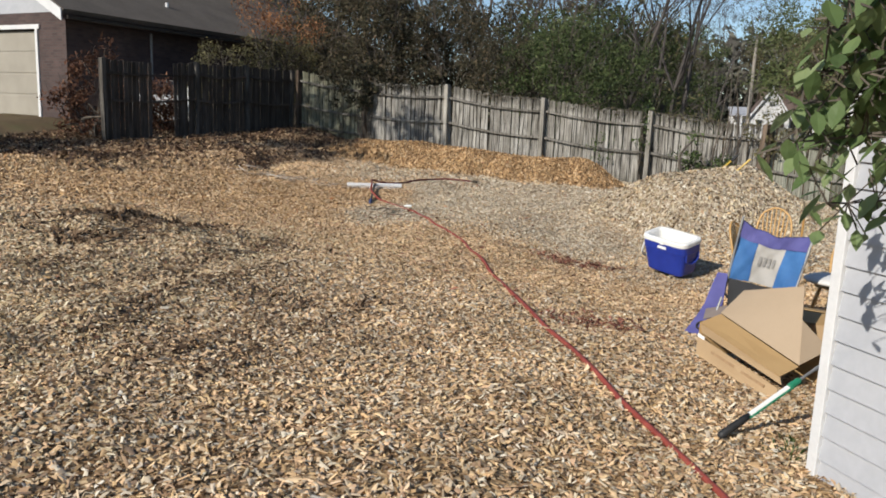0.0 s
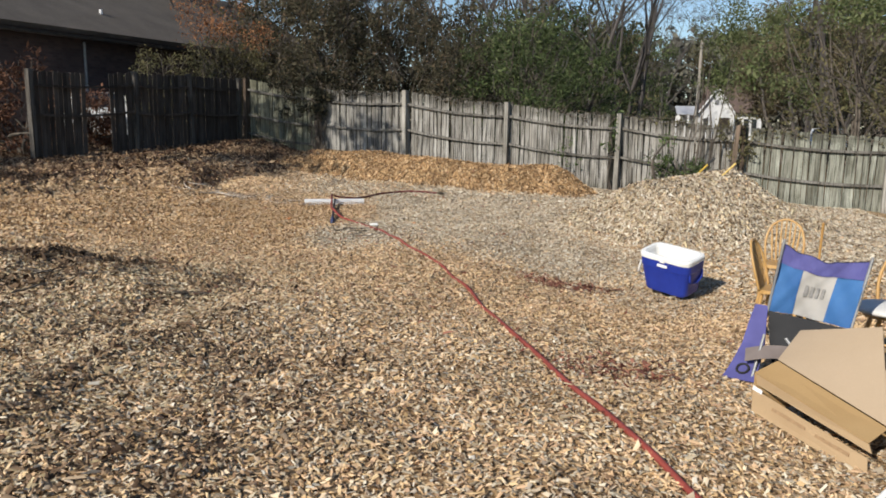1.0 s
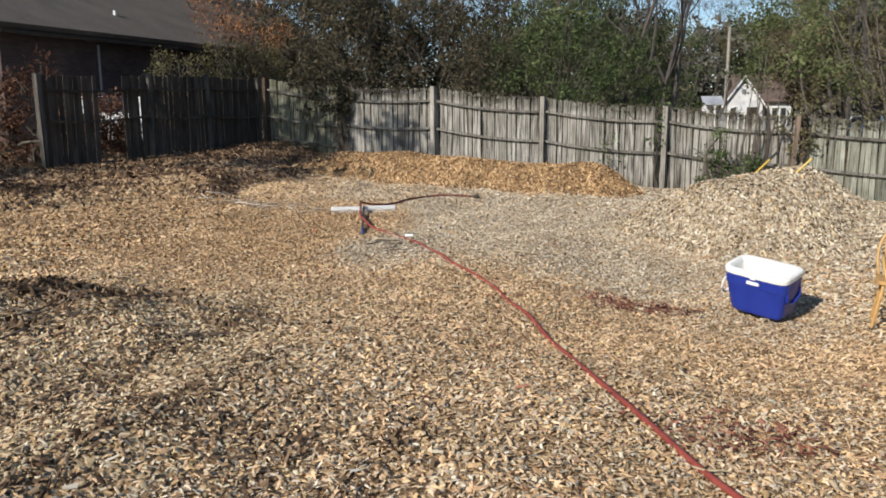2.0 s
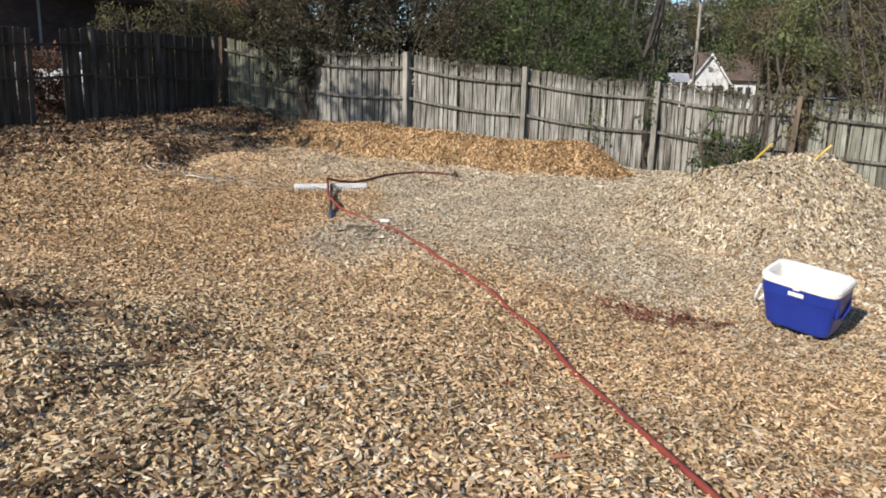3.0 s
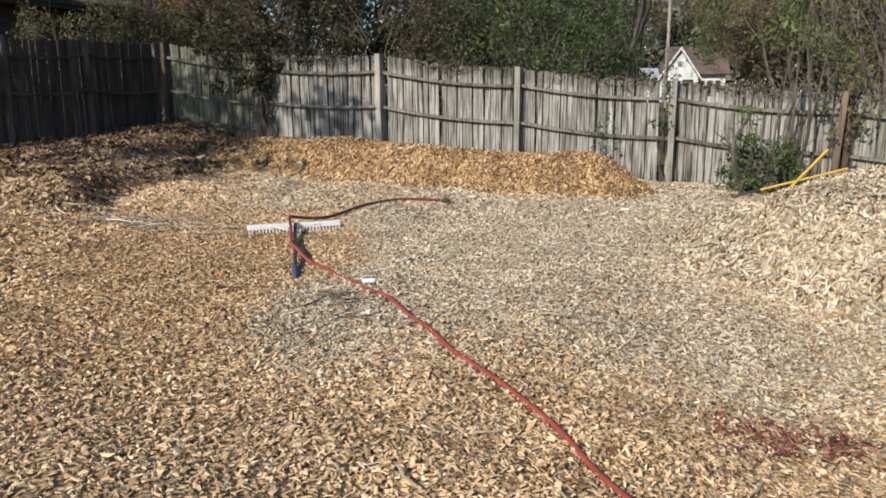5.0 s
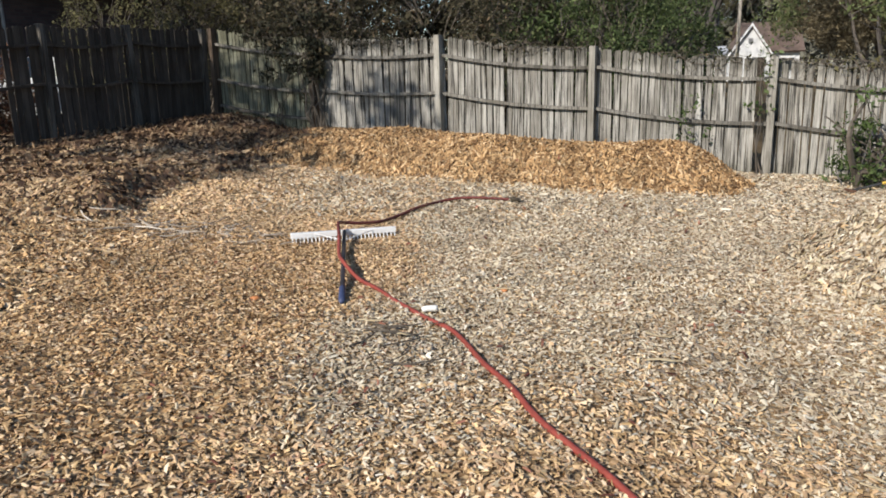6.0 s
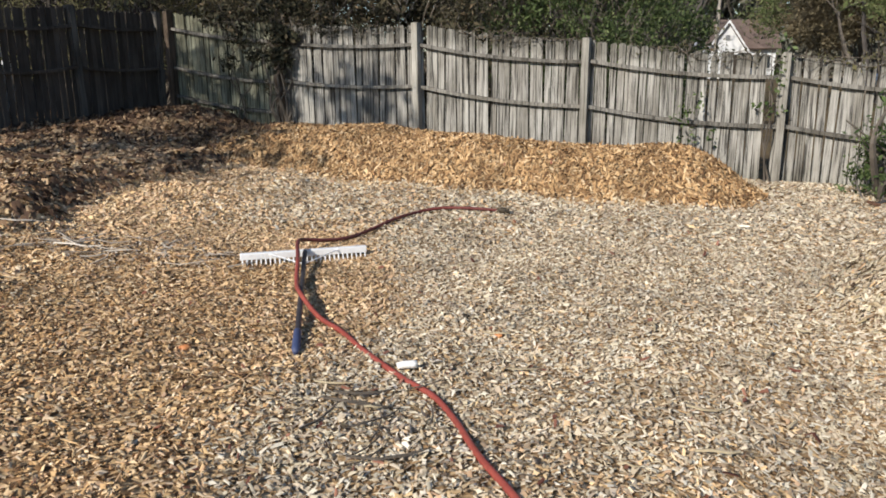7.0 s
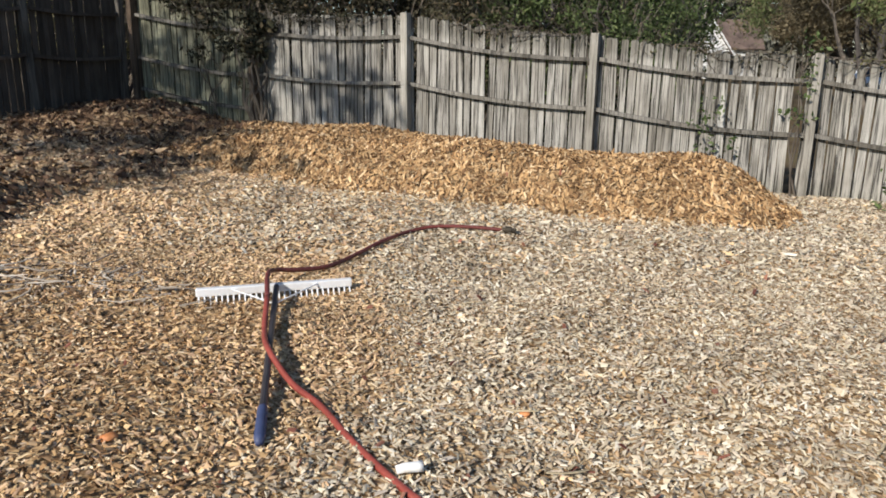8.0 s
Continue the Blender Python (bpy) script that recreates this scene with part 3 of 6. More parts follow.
def build_chips():
    rng = np.random.default_rng(5)

    def field(x0, x1, y0, y1, per):
        n = int((x1 - x0) * (y1 - y0) * per)
        return rng.uniform(x0, x1, n), rng.uniform(y0, y1, n)

    ax, ay = field(-1.2, 5.4, 2.0, 13.5, 3050)
    strip = (ax > 3.2 - 0.85 * ay) & (ax < 4.1 + 0.42 * ay)
    ax, ay = ax[strip], ay[strip]
    bx, by = field(-7.5, 9.5, 2.0, 18.0, 1500)
    keep = ~((bx > -1.2) & (bx < 5.4) & (by < 13.5)) & (by < fence_y(bx) - 0.05) & (bx > -7.2 + 0.5 * (by - 14) * (by > 14)) & (bx > 3.2 - 0.85 * by) & (bx < 4.1 + 0.45 * by)
    bx, by = bx[keep], by[keep]
    for tag, x, y, size in (("near", ax, ay, 0.96), ("far", bx, by, 1.42)):
        on_back = back_pile(x, y) > 0.05
        drift = 0.5 * smooth((left_bank(x, y)[1] - 0.04) / 0.25) > rng.uniform(0.0, 1, len(x))
        u = rng.uniform(0, 1, len(x))
        pale = (u < pale_share(x, y)) & ~on_back & ~drift
        grey = ~pale & (rng.uniform(0, 1, len(x)) < grey_share(x, y)) & ~on_back & ~drift
        rust = ~pale & ~grey & ~on_back & ~drift & (rng.uniform(0, 1, len(x)) < russet_share(x, y))
        tan = ~pale & ~grey & ~on_back & ~drift & ~rust
        for m, mat, label, seed in ((tan, CHIP_TAN, "tan brown wood chips spread over the yard", 1), (pale, CHIP_PALE, "pale fresh wood chips raked over the yard and heaped", 2), (grey, CHIP_GREY, "greyish weathered wood chips on the yard ground", 3), (rust, CHIP_GOLD, "russet brown wood chips on the yard ground", 4)):
            if m.sum():
                scatter("wood_chips", x[m], y[m], 0.016, 0.031 * size, 0.0135 * size, 0.005 * size, 0.36, mat, label, "wood chips", seed + len(tag))
    x, y = field(-2.6, 5.3, 14.2, 18.8, 2100)
    m = (back_pile(x, y) > 0.03) & (y < fence_y(x) - 0.06)
    scatter("wood_chip_pile", x[m], y[m], 0.03, 0.052, 0.02, 0.007, 0.5, CHIP_GOLD, "long heap of golden orange wood chips along the fence", "wood chips", 11)
    x, y = field(3.4, 8.4, 9.6, 14.4, 1500)
    m = right_pile(x, y) > 0.06
    u = rng.uniform(0, 1, len(x))
    for k, mat in ((u < 0.56, CHIP_PALE), ((u >= 0.56) & (u < 0.61), CHIP_TAN), ((u >= 0.61) & (u < 0.88), CHIP_GREY), (u >= 0.88, CHIP_DARK)):
        scatter("wood_chip_pile", x[m & k], y[m & k], 0.04, 0.046, 0.017, 0.006, 0.55, mat, "rounded heap of pale shredded wood chips near the fence", "wood chips", 21)
    # dark damp patches where the mulch was turned
    for cx, cy, sx, sy, n in ((-0.3, 6.85, 0.36, 0.2, 420), (-0.75, 6.5, 0.35, 0.3, 200), (0.0, 6.3, 0.13, 0.2, 100), (-0.08, 5.7, 0.12, 0.22, 120), (-0.15, 5.2, 0.14, 0.16, 110), (0.75, 6.9, 0.3, 0.08, 70), (1.1, 6.7, 0.28, 0.10, 130), (1.2, 5.2, 0.38, 0.12, 240), (1.5, 3.9, 0.35, 0.2, 260), (1.7, 5.05, 0.4, 0.12, 180), (2.1, 4.5, 0.35, 0.2, 180), (-1.0, 12.75, 0.4, 0.25, 140)):
        scatter("dark_bark", rng.normal(cx, sx, n), rng.normal(cy, sy, n), 0.03, 0.038, 0.016, 0.006, 0.4, CHIP_DARK, "dark damp bark among the chips", "bark", int(cx * 10 + 40))
    for cx, cy, sx, sy, n in ((-0.5, 6.75, 0.40, 0.16, 520), (-0.05, 7.0, 0.22, 0.10, 220), (-0.45, 6.1, 0.25, 0.10, 200)):
        scatter("dark_bark", rng.normal(cx, sx, n), rng.normal(cy, sy, n), 0.05, 0.062, 0.022, 0.008, 0.6, CHIP_DARK, "dark bark and leaves heaped on a low mound", "bark", int(cy * 10))
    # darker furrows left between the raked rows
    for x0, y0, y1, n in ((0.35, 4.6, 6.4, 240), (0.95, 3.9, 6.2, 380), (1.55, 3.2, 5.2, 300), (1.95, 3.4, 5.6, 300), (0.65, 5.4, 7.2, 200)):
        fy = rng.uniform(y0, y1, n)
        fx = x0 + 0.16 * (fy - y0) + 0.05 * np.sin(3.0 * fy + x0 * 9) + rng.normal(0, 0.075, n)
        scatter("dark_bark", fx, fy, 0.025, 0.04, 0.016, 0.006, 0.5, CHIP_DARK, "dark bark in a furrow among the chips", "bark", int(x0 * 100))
    x, y = field(-9.0, 0.5, 10.8, 20.2, 640)
    inner, bank = left_bank(x, y)
    right, front = bank_sides(x, y)
    facing = smooth((front - right) / 0.8 + 0.6)
    w = 3.6 * bank * (1 - bank) * (0.12 + 0.88 * facing) * (1 - 0.62 * smooth((y - 14.0) / 0.8)) + bank * (0.16 + 0.30 * facing * smooth((0.9 - inner) / 0.5) + 0.4 * smooth((-3.0 - x) / 1.2)) + 0.5 * smooth((y - 16.5) / 1.0) * smooth((-1.2 - x) / 0.8)
    m = (rng.uniform(0, 1, len(x)) < w) & (y < fence_y(x) - 0.06)
    scatter("fallen_leaves", x[m], y[m], 0.035, 0.075, 0.04, 0.008, 0.5, LEAF_BROWN, "dry brown fallen leaves drifted over the chips", "leaves", 12)


build_chips()


# ---- fences ----
def picket_mesh(name, w, h, seed):
    """One fence board with clipped corners, a little cupped and out of true."""
    rng = random.Random(seed)
    bm = bmesh.new()
    cut = rng.uniform(0.015, 0.03)
    lean = rng.uniform(-0.006, 0.006)
    prof = [(-w / 2, 0), (w / 2, 0), (w / 2 + lean, h - cut), (w / 2 - cut * 0.8 + lean, h), (-w / 2 + cut * 0.8 + lean, h - rng.uniform(0, 0.01)), (-w / 2 + lean, h - cut)]
    fr = [bm.verts.new((x, -0.008, z)) for x, z in prof]
    bk = [bm.verts.new((x, 0.008, z)) for x, z in prof]
    bm.faces.new(fr)
    bm.faces.new(bk[::-1])
    for i in range(6):
        j = (i + 1) % 6
        bm.faces.new((fr[j], fr[i], bk[i], bk[j]))
    bmesh.ops.recalc_face_normals(bm, faces=bm.faces)
    me = bpy.data.meshes.new(name)
    bm.to_mesh(me)
    bm.free()
    return me


def build_fence(name, posts, label, mats, gaps=(), rails=(0.27, 0.87), sag=0.03, seed=0, low_rail={}):
    """posts: (x, y, top). Posts stand in front, rails run between them, boards hang behind the rails."""
    rng = random.Random(seed)
    x0, y0, _ = posts[0]
    fence = thing(name, (x0, y0, gz(x0, y0)), label, "fence")
    inv = fence.matrix_basis.inverted()
    meshes = {}
    for i, (x, y, top) in enumerate(posts):
        d = Vector((posts[min(i + 1, len(posts) - 1)][0] - posts[max(i - 1, 0)][0], posts[min(i + 1, len(posts) - 1)][1] - posts[max(i - 1, 0)][1], 0)).normalized()
        a = math.degrees(math.atan2(d.y, d.x))
        foot = gz(x, y) - 0.25
        tilt = rng.uniform(-1.2, 1.2)
        p = part("post", new_box((0.092, 0.145, top - foot), None, 0.006), mats["post" if (name, i) not in mats["brown"] else "dark_post"], fence)
        p.matrix_basis = inv @ pose(x + 0.027 * math.sin(radians(a)), y - 0.027 * math.cos(radians(a)), (top + foot) / 2, tilt * 0.4, tilt, a)
    for i in range(len(posts) - 1):
        (ax, ay, at), (bx, by, bt) = posts[i], posts[i + 1]
        d = Vector((bx - ax, by - ay, 0))
        length = d.length
        d.normalize()
        nrm = Vector((-d.y, d.x, 0))
        if nrm.dot(Vector((ax - 2.5, ay - 8, 0))) < 0:
            nrm = -nrm
        a = math.degrees(math.atan2(d.y, d.x))
        bow = sag * rng.uniform(0.5, 1.4)

        def top_at(s):
            return at + (bt - at) * s - 0.02 - bow * 4 * s * (1 - s)

        for drop in rails + low_rail.get(i, ()):
            extra = rng.uniform(-0.02, 0.02)
            pts = []
            for k in range(9):
                s = k / 8
                q = Vector((ax, ay, 0)) + d * (0.046 + (length - 0.092) * s) + nrm * 0.022
                pts.append((q.x, q.y, top_at(s) - drop - extra - 0.02 * math.sin(math.pi * s)))
            bm = bmesh.new()
            loops = []
            for q in pts:
                c = Vector(q)
                loops.append([bm.verts.new(inv @ (c + nrm * u + Vector((0, 0, v)))) for u, v in ((-0.055, -0.023), (0.019, -0.023), (0.019, 0.023), (-0.055, 0.023))])
            for l0, l1 in zip(loops, loops[1:]):
                for k in range(4):
                    bm.faces.new((l0[k], l0[(k + 1) % 4], l1[(k + 1) % 4], l1[k]))
            bm.faces.new(loops[0][::-1])
            bm.faces.new(loops[-1])
            part("rail", bm, mats["rail"], fence)
        width = 0.098
        count = int(round(length / width))
        for k in range(count):
            s = (k + 0.5) / count
            if any(g[0] == i and g[1] < s < g[2] for g in gaps):
                continue
            q = Vector((ax, ay, 0)) + d * (length * s) + nrm * (0.052 + rng.uniform(-0.003, 0.004))
            foot = gz(q.x, q.y) - 0.12
            top = top_at(s) + rng.uniform(-0.012, 0.01) - (0.03 if rng.random() < 0.06 else 0)
            key = (round((top - foot) * 8) / 8, rng.randrange(5))
            if key not in meshes:
                meshes[key] = picket_mesh("picket", width - rng.uniform(0.009, 0.019), key[0], len(meshes) + seed)
                meshes[key].materials.append(mats["board"])
            ob = new("picket", meshes[key])
            ob.parent = fence
            ob.matrix_basis = inv @ pose(q.x, q.y, top - key[0], rng.uniform(-0.4, 0.4), rng.uniform(-1.0, 1.0), a + rng.uniform(-2.5, 2.5))
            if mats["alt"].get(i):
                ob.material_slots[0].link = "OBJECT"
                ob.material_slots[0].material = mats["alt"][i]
    return fence


BACK_POSTS = [(-3.62, 20.21, 2.37), (-1.55, 19.39, 2.13), (0.71, 18.5, 2.06), (3.03, 17.77, 1.81), (5.32, 16.96, 1.60), (7.56, 16.15, 1.41), (9.86, 15.33, 1.27), (12.2, 14.5, 1.12)]
LEFT_POSTS = [(-3.80, 20.10, 2.36), (-4.48, 18.74, 2.38), (-5.16, 17.39, 2.34), (-6.2, 15.3, 2.25)]
FENCE_MATS = {"post": POST, "dark_post": POST_BROWN, "rail": RAIL, "board": PICKET, "alt": {0: PICKET_GREEN_SHADED, 5: PICKET_GREEN, 6: PICKET_GREEN}, "brown": (("back_fence", 5), ("back_fence", 0), ("back_fence", 1))}
build_fence("back_fence", BACK_POSTS, "weathered grey wooden picket fence with posts and two rails", FENCE_MATS, gaps=((3, 0.93, 0.965),), seed=3, low_rail={0: (1.36,)})
LEFT_MATS = dict(FENCE_MATS, alt={}, board=PICKET_SHADED, rail=PICKET_SHADED, post=POST_SHADED, dark_post=POST_SHADED, brown=())
build_fence("side_fence", LEFT_POSTS, "weathered wooden picket fence in shade-darkened colour with a broken gap", LEFT_MATS, gaps=((2, 0.26, 0.50), (1, 0.92, 0.97), (1, 0.30, 0.33)), seed=8)


# ---- trees and shrubs ----
def leaf_cloud(name, centres, radii, per, size, material, parent, seed, droop=0.0, slim=0.5):
    """Small folded leaves gathered in clumps."""
    rng = np.random.default_rng(seed)
    c = np.repeat(np.asarray(centres, float), per, 0)
    r = np.repeat(np.asarray(radii, float), per)[:, None]
    n = len(c)
    d = rng.normal(0, 1, (n, 3))
    d /= np.linalg.norm(d, axis=1)[:, None]
    pos = c + d * r * rng.uniform(0.15, 1.0, (n, 1)) ** 0.6 * np.array([1, 1, 0.85])
    ax = rng.normal(0, 1, (n, 3)) + np.array([0, 0, -droop])
    ax /= np.linalg.norm(ax, axis=1)[:, None]
    up = np.cross(ax, rng.normal(0, 1, (n, 3)))
    up /= np.linalg.norm(up, axis=1)[:, None]
    nr = np.cross(ax, up)
    s = size * rng.lognormal(0, 0.3, (n, 1))
    tip, tail = pos + ax * s, pos - ax * s
    l, rr = pos + up * s * slim + nr * s * 0.15, pos - up * s * slim + nr * s * 0.15
    v = np.stack([tail, rr, tip, l], 1).reshape(-1, 3)
    i = np.arange(n)[:, None] * 4
    f = np.concatenate([i, i + 1, i + 2, i, i + 2, i + 3], 1).ravel()
    return arrays(name, v, f, np.full(n * 2, 3), material, parent)


def limbs(rng, start, direction, length, radius, depth, out, wander=0.25, gather=None):
    """Branches that fork and taper; out collects point lists and radii, gather the tips."""
    pts, p, d = [Vector(start)], Vector(start), Vector(direction).normalized()
    steps = 5
    for _ in range(steps):
        d = (d + Vector((rng.gauss(0, wander), rng.gauss(0, wander), rng.gauss(0.05, wander * 0.6))) * 0.5).normalized()
        p = p + d * length / steps
        pts.append(p.copy())
    out.append((pts, [radius * (1 - 0.6 * k / steps) for k in range(steps + 1)]))
    if gather is not None and depth <= 1:
        gather.append(p.copy())
    if depth > 0:
        for _ in range(rng.choice((2, 3, 3))):
            k = rng.randrange(2, steps + 1)
            side = Vector((rng.gauss(0, 1), rng.gauss(0, 1), rng.gauss(0.25, 0.5))).normalized()
            limbs(rng, pts[k], (d + side * 0.9).normalized(), length * rng.uniform(0.5, 0.75), radius * (1 - 0.6 * k / steps) * 0.65, depth - 1, out, wander, gather)


def tree(name, label, height, radius, seed, leaf=None, leaf_size=0.06, per=60, clump=0.5, depth=4, spread=0.5, stems=1, category="tree"):
    """A tree at the origin: trunk with limbs, and a crown where it has leaves."""
    rng = random.Random(seed)
    t = thing(name, (0, 0, 0), label, category)
    out, tips = [], []
    for s in range(stems):
        lean = Vector((rng.gauss(0, spread * 0.5), rng.gauss(0, spread * 0.5), 1))
        limbs(rng, (rng.uniform(-0.2, 0.2) * (stems > 1), rng.uniform(-0.2, 0.2) * (stems > 1), -0.2), lean, height * 0.5, radius, depth, out, 0.22, tips)
    if not leaf:
        for p in list(tips):
            for _ in range(3):
                d = Vector((rng.gauss(0, 0.5), rng.gauss(0, 0.5), rng.uniform(0.1, 1.0))) * 0.75
                out.append(([p, p + d * 0.5 + Vector((rng.gauss(0, 0.06), rng.gauss(0, 0.06), 0)), p + d], [0.011, 0.008, 0.004]))
    bm = bmesh.new()
    for pts, rad in out:
        tube(bm, pts, rad, 5 if rad[0] > 0.02 else 3, False)
    part("trunk", bm, BARK if leaf else TWIG, t)
    if leaf:
        leaf_cloud("crown", [tuple(p) for p in tips], [clump * rng.uniform(0.6, 1.3) for _ in tips], per, leaf_size, leaf, t, seed)
    return t


def shrub(name, label, rx, rz, seed, leaf, clumps=110, per=80, size=0.05, clump=0.38, stems=6, low=0.06):
    """An evergreen shrub: many stems and a ragged crown of leaf clumps reaching low."""
    rng = random.Random(seed)
    t = thing(name, (0, 0, 0), label, "shrub")
    bm = bmesh.new()
    cs = []
    for _ in range(clumps):
        a, h = rng.uniform(0, 2 * math.pi), rng.uniform(low, 1.0)
        w = rx * (0.55 + 0.5 * math.sin(math.pi * min(1, h * 0.85 + 0.12))) * math.sqrt(rng.uniform(0.15, 1.0)) * rng.uniform(0.8, 1.15)
        cs.append((w * math.cos(a), w * math.sin(a), rz * h + rng.gauss(0, 0.15)))
    for _ in range(stems):
        c = rng.choice(cs)
        b = Vector((rng.uniform(-0.3, 0.3), rng.uniform(-0.3, 0.3), -0.15))
        mid = (b + Vector(c)) / 2 + Vector((rng.gauss(0, 0.2), rng.gauss(0, 0.2), 0.2))
        tube(bm, spline([b, mid, c], 5), [0.05 - 0.0038 * k for k in range(11)], 5)
    for c in cs[: clumps // 2]:
        b = Vector((c[0] * 0.3, c[1] * 0.3, max(0.1, c[2] - rng.uniform(0.5, 1.2))))
        tube(bm, [b, (b + Vector(c)) / 2 + Vector((rng.gauss(0, 0.1), rng.gauss(0, 0.1), 0)), Vector(c) + Vector((0, 0, clump * 0.8))], [0.016, 0.011, 0.005], 3)
    part("trunk", bm, BARK, t)
    tw = bmesh.new()
    for _ in range(clumps // 2):
        c = Vector(rng.choice(cs))
        d = Vector((c.x * 0.4 + rng.gauss(0, 0.3), c.y * 0.4 + rng.gauss(0, 0.3), rng.uniform(0.3, 1.1)))
        tube(tw, [c - d * 0.7, c + Vector((rng.gauss(0, 0.06), rng.gauss(0, 0.06), 0)), c + d * 0.6], [0.011, 0.008, 0.003], 3)
    tagged(part("brushwood", tw, TWIG, t), "bare grey brushwood", kind="stuff")
    leaf_cloud("crown", cs, [clump * rng.uniform(0.55, 1.3) for _ in cs], per, size, leaf, t, seed, slim=0.42)
    return t


def settle(ob, x, y, turn=0.0, scale=1.0):
    ob.matrix_basis = pose(x, y, gz(x, y) - 0.02, 0, 0, turn) @ Matrix.Diagonal((scale, scale, scale, 1))
    return ob


def again(ob, x, y, turn, scale=1.0):
    o = copy_thing(ob, Matrix())
    return settle(o, x, y, turn, scale)


green = settle(shrub("evergreen_shrub", "tall dense dark green evergreen shrub behind the fence", 1.7, 4.2, 21, LEAF_GREEN, per=90, size=0.041), 3.2, 20.3, 40, 0.9)
dark = settle(shrub("evergreen_shrub", "tall dusky evergreen shrub tangled with dry vines", 1.8, 4.6, 22, LEAF_DARK, per=86, size=0.044), 0.4, 20.6, 10, 0.82)
for src, x, y, a, s in ((green, 3.7, 19.5, 130, 0.66), (green, 4.1, 22.6, 200, 0.98), (green, 2.2, 22.9, 75, 0.88), (green, 5.4, 26.5, 20, 0.9), (green, 11.4, 55.0, 300, 1.8), (green, 7.6, 41.0, 30, 1.4), (green, 4.6, 36.5, 160, 1.45), (green, 6.5, 33.0, 250, 1.2), (dark, -1.75, 20.75, 280, 0.85),
                        (dark, -1.5, 21.6, 100, 1.05), (dark, -3.4, 22.4, 170, 1.0), (dark, 1.7, 20.2, 250, 0.66), (dark, -0.4, 23.4, 320, 0.9), (dark, -4.0, 25.0, 60, 1.0), (dark, 2.3, 24.5, 215, 0.95), (dark, -0.6, 22.0, 15, 1.0), (dark, 1.1, 23.2, 130, 0.95), (dark, -2.6, 24.0, 200, 1.05)):
    again(src, x, y, a, s)
olive = settle(shrub("leaning_shrub", "tangled olive brown shrub with thinning leaves", 2.2, 4.6, 23, LEAF_OLIVE, clumps=90, per=34, size=0.055, clump=0.5, stems=12, low=0.3), 14.3, 21.2, 0)
for x, y, a, s in ((-4.5, 21.5, 220, 0.6), (-5.1, 22.3, 150, 0.62), (-6.4, 21.6, 40, 0.53), (15.0, 29.0, 240, 1.3), (17.5, 30.0, 200, 1.5), (5.5, 33.0, 90, 1.4), (3.0, 34.0, 10, 1.5), (-3.0, 33.0, 190, 1.5), (-9.0, 33.0, 260, 1.6)):
    again(olive, x, y, a, s)
rust = settle(tree("autumn_tree", "slender tree holding rust orange autumn leaves", 7.0, 0.10, 31, LEAF_RUST, 0.042, 46, 0.6, 4), -5.4, 21.4, 0, 0.66)
oak = settle(tree("autumn_tree", "tall tree with thin yellow green autumn leaves", 12.0, 0.2, 32, LEAF_OLIVE, 0.075, 105, 1.0, 4), 23.0, 38.0)
fresh = settle(tree("young_tree", "young tree with yellow green leaves", 7.5, 0.09, 33, LEAF_YOUNG, 0.05, 60, 0.6, 4), 14.8, 24.5)
for src, x, y, a, s in ((oak, -2.0, 41.0, 310, 1.1), (rust, -10.5, 30.0, 100, 1.5), (oak, -13, 44, 190, 1.2), (oak, 25.5, 48.0, 120, 1.1), (oak, 17.0, 33.5, 10, 0.8), (oak, 22.0, 104.0, 80, 0.95), (oak, 30.5, 102.0, 200, 1.05), (oak, 17.0, 100.0, 20, 0.95), (oak, 26.0, 107.0, 260, 1.0), (oak, 35.0, 104.0, 140, 1.25), (oak, 12.5, 97.0, 330, 1.15), (fresh, 14.3, 33.5, 250, 1.25), (fresh, 19.3, 46.0, 30, 1.3)):
    again(src, x, y, a, s)
bare = settle(tree("bare_tree", "tall bare tree with grey branches", 13.0, 0.10, 41, None, depth=4, stems=2, spread=0.3), 5.0, 27.0)
bare2 = settle(tree("bare_tree", "tall bare tree with fine grey twigs", 11.0, 0.075, 42, None, depth=4, stems=3, spread=0.35), -2.0, 26.5)
for src, x, y, a, s in ((bare, 7.6, 31.0, 90, 1.1), (bare, 0.5, 31.0, 170, 1.15), (bare, 16.5, 35.0, 260, 1.2), (bare, -8.0, 29.5, 20, 1.0), (bare, 2.0, 27.5, 200, 0.95), (bare2, 4.2, 33.0, 15, 1.25), (bare2, 8.0, 36.0, 75, 1.3), (bare2, -0.8, 28.0, 250, 1.05), (bare, 17.5, 37.0, 130, 1.15),
                        (bare2, 3.0, 29.0, 60, 1.2), (bare2, 6.0, 27.5, 140, 1.0), (bare2, 17.0, 39.0, 280, 1.4), (bare2, -5.0, 31.0, 330, 1.2), (bare2, 13.0, 62.0, 40, 1.5), (bare2, 17.0, 76.0, 190, 1.7), (bare2, 21.5, 101.0, 300, 1.8)):
    again(src, x, y, a, s)


def far_woods():
    rng = np.random.default_rng(77)
    n = 760
    a = rng.uniform(radians(-4), radians(36), n)
    d = rng.uniform(104, 130, n)
    h = 0.5 + 13.0 * rng.uniform(0, 1, n) ** 1.25
    c = np.stack([2 + d * np.sin(a), 5 + d * np.cos(a), h], 1)
    ob = leaf_cloud("far_woods", c, rng.uniform(1.9, 3.6, n), 74, 0.42, LEAF_FAR, None, 78)
    tagged(ob, "distant hazy belt of grey brown woods", "woods", kind="stuff")


far_woods()

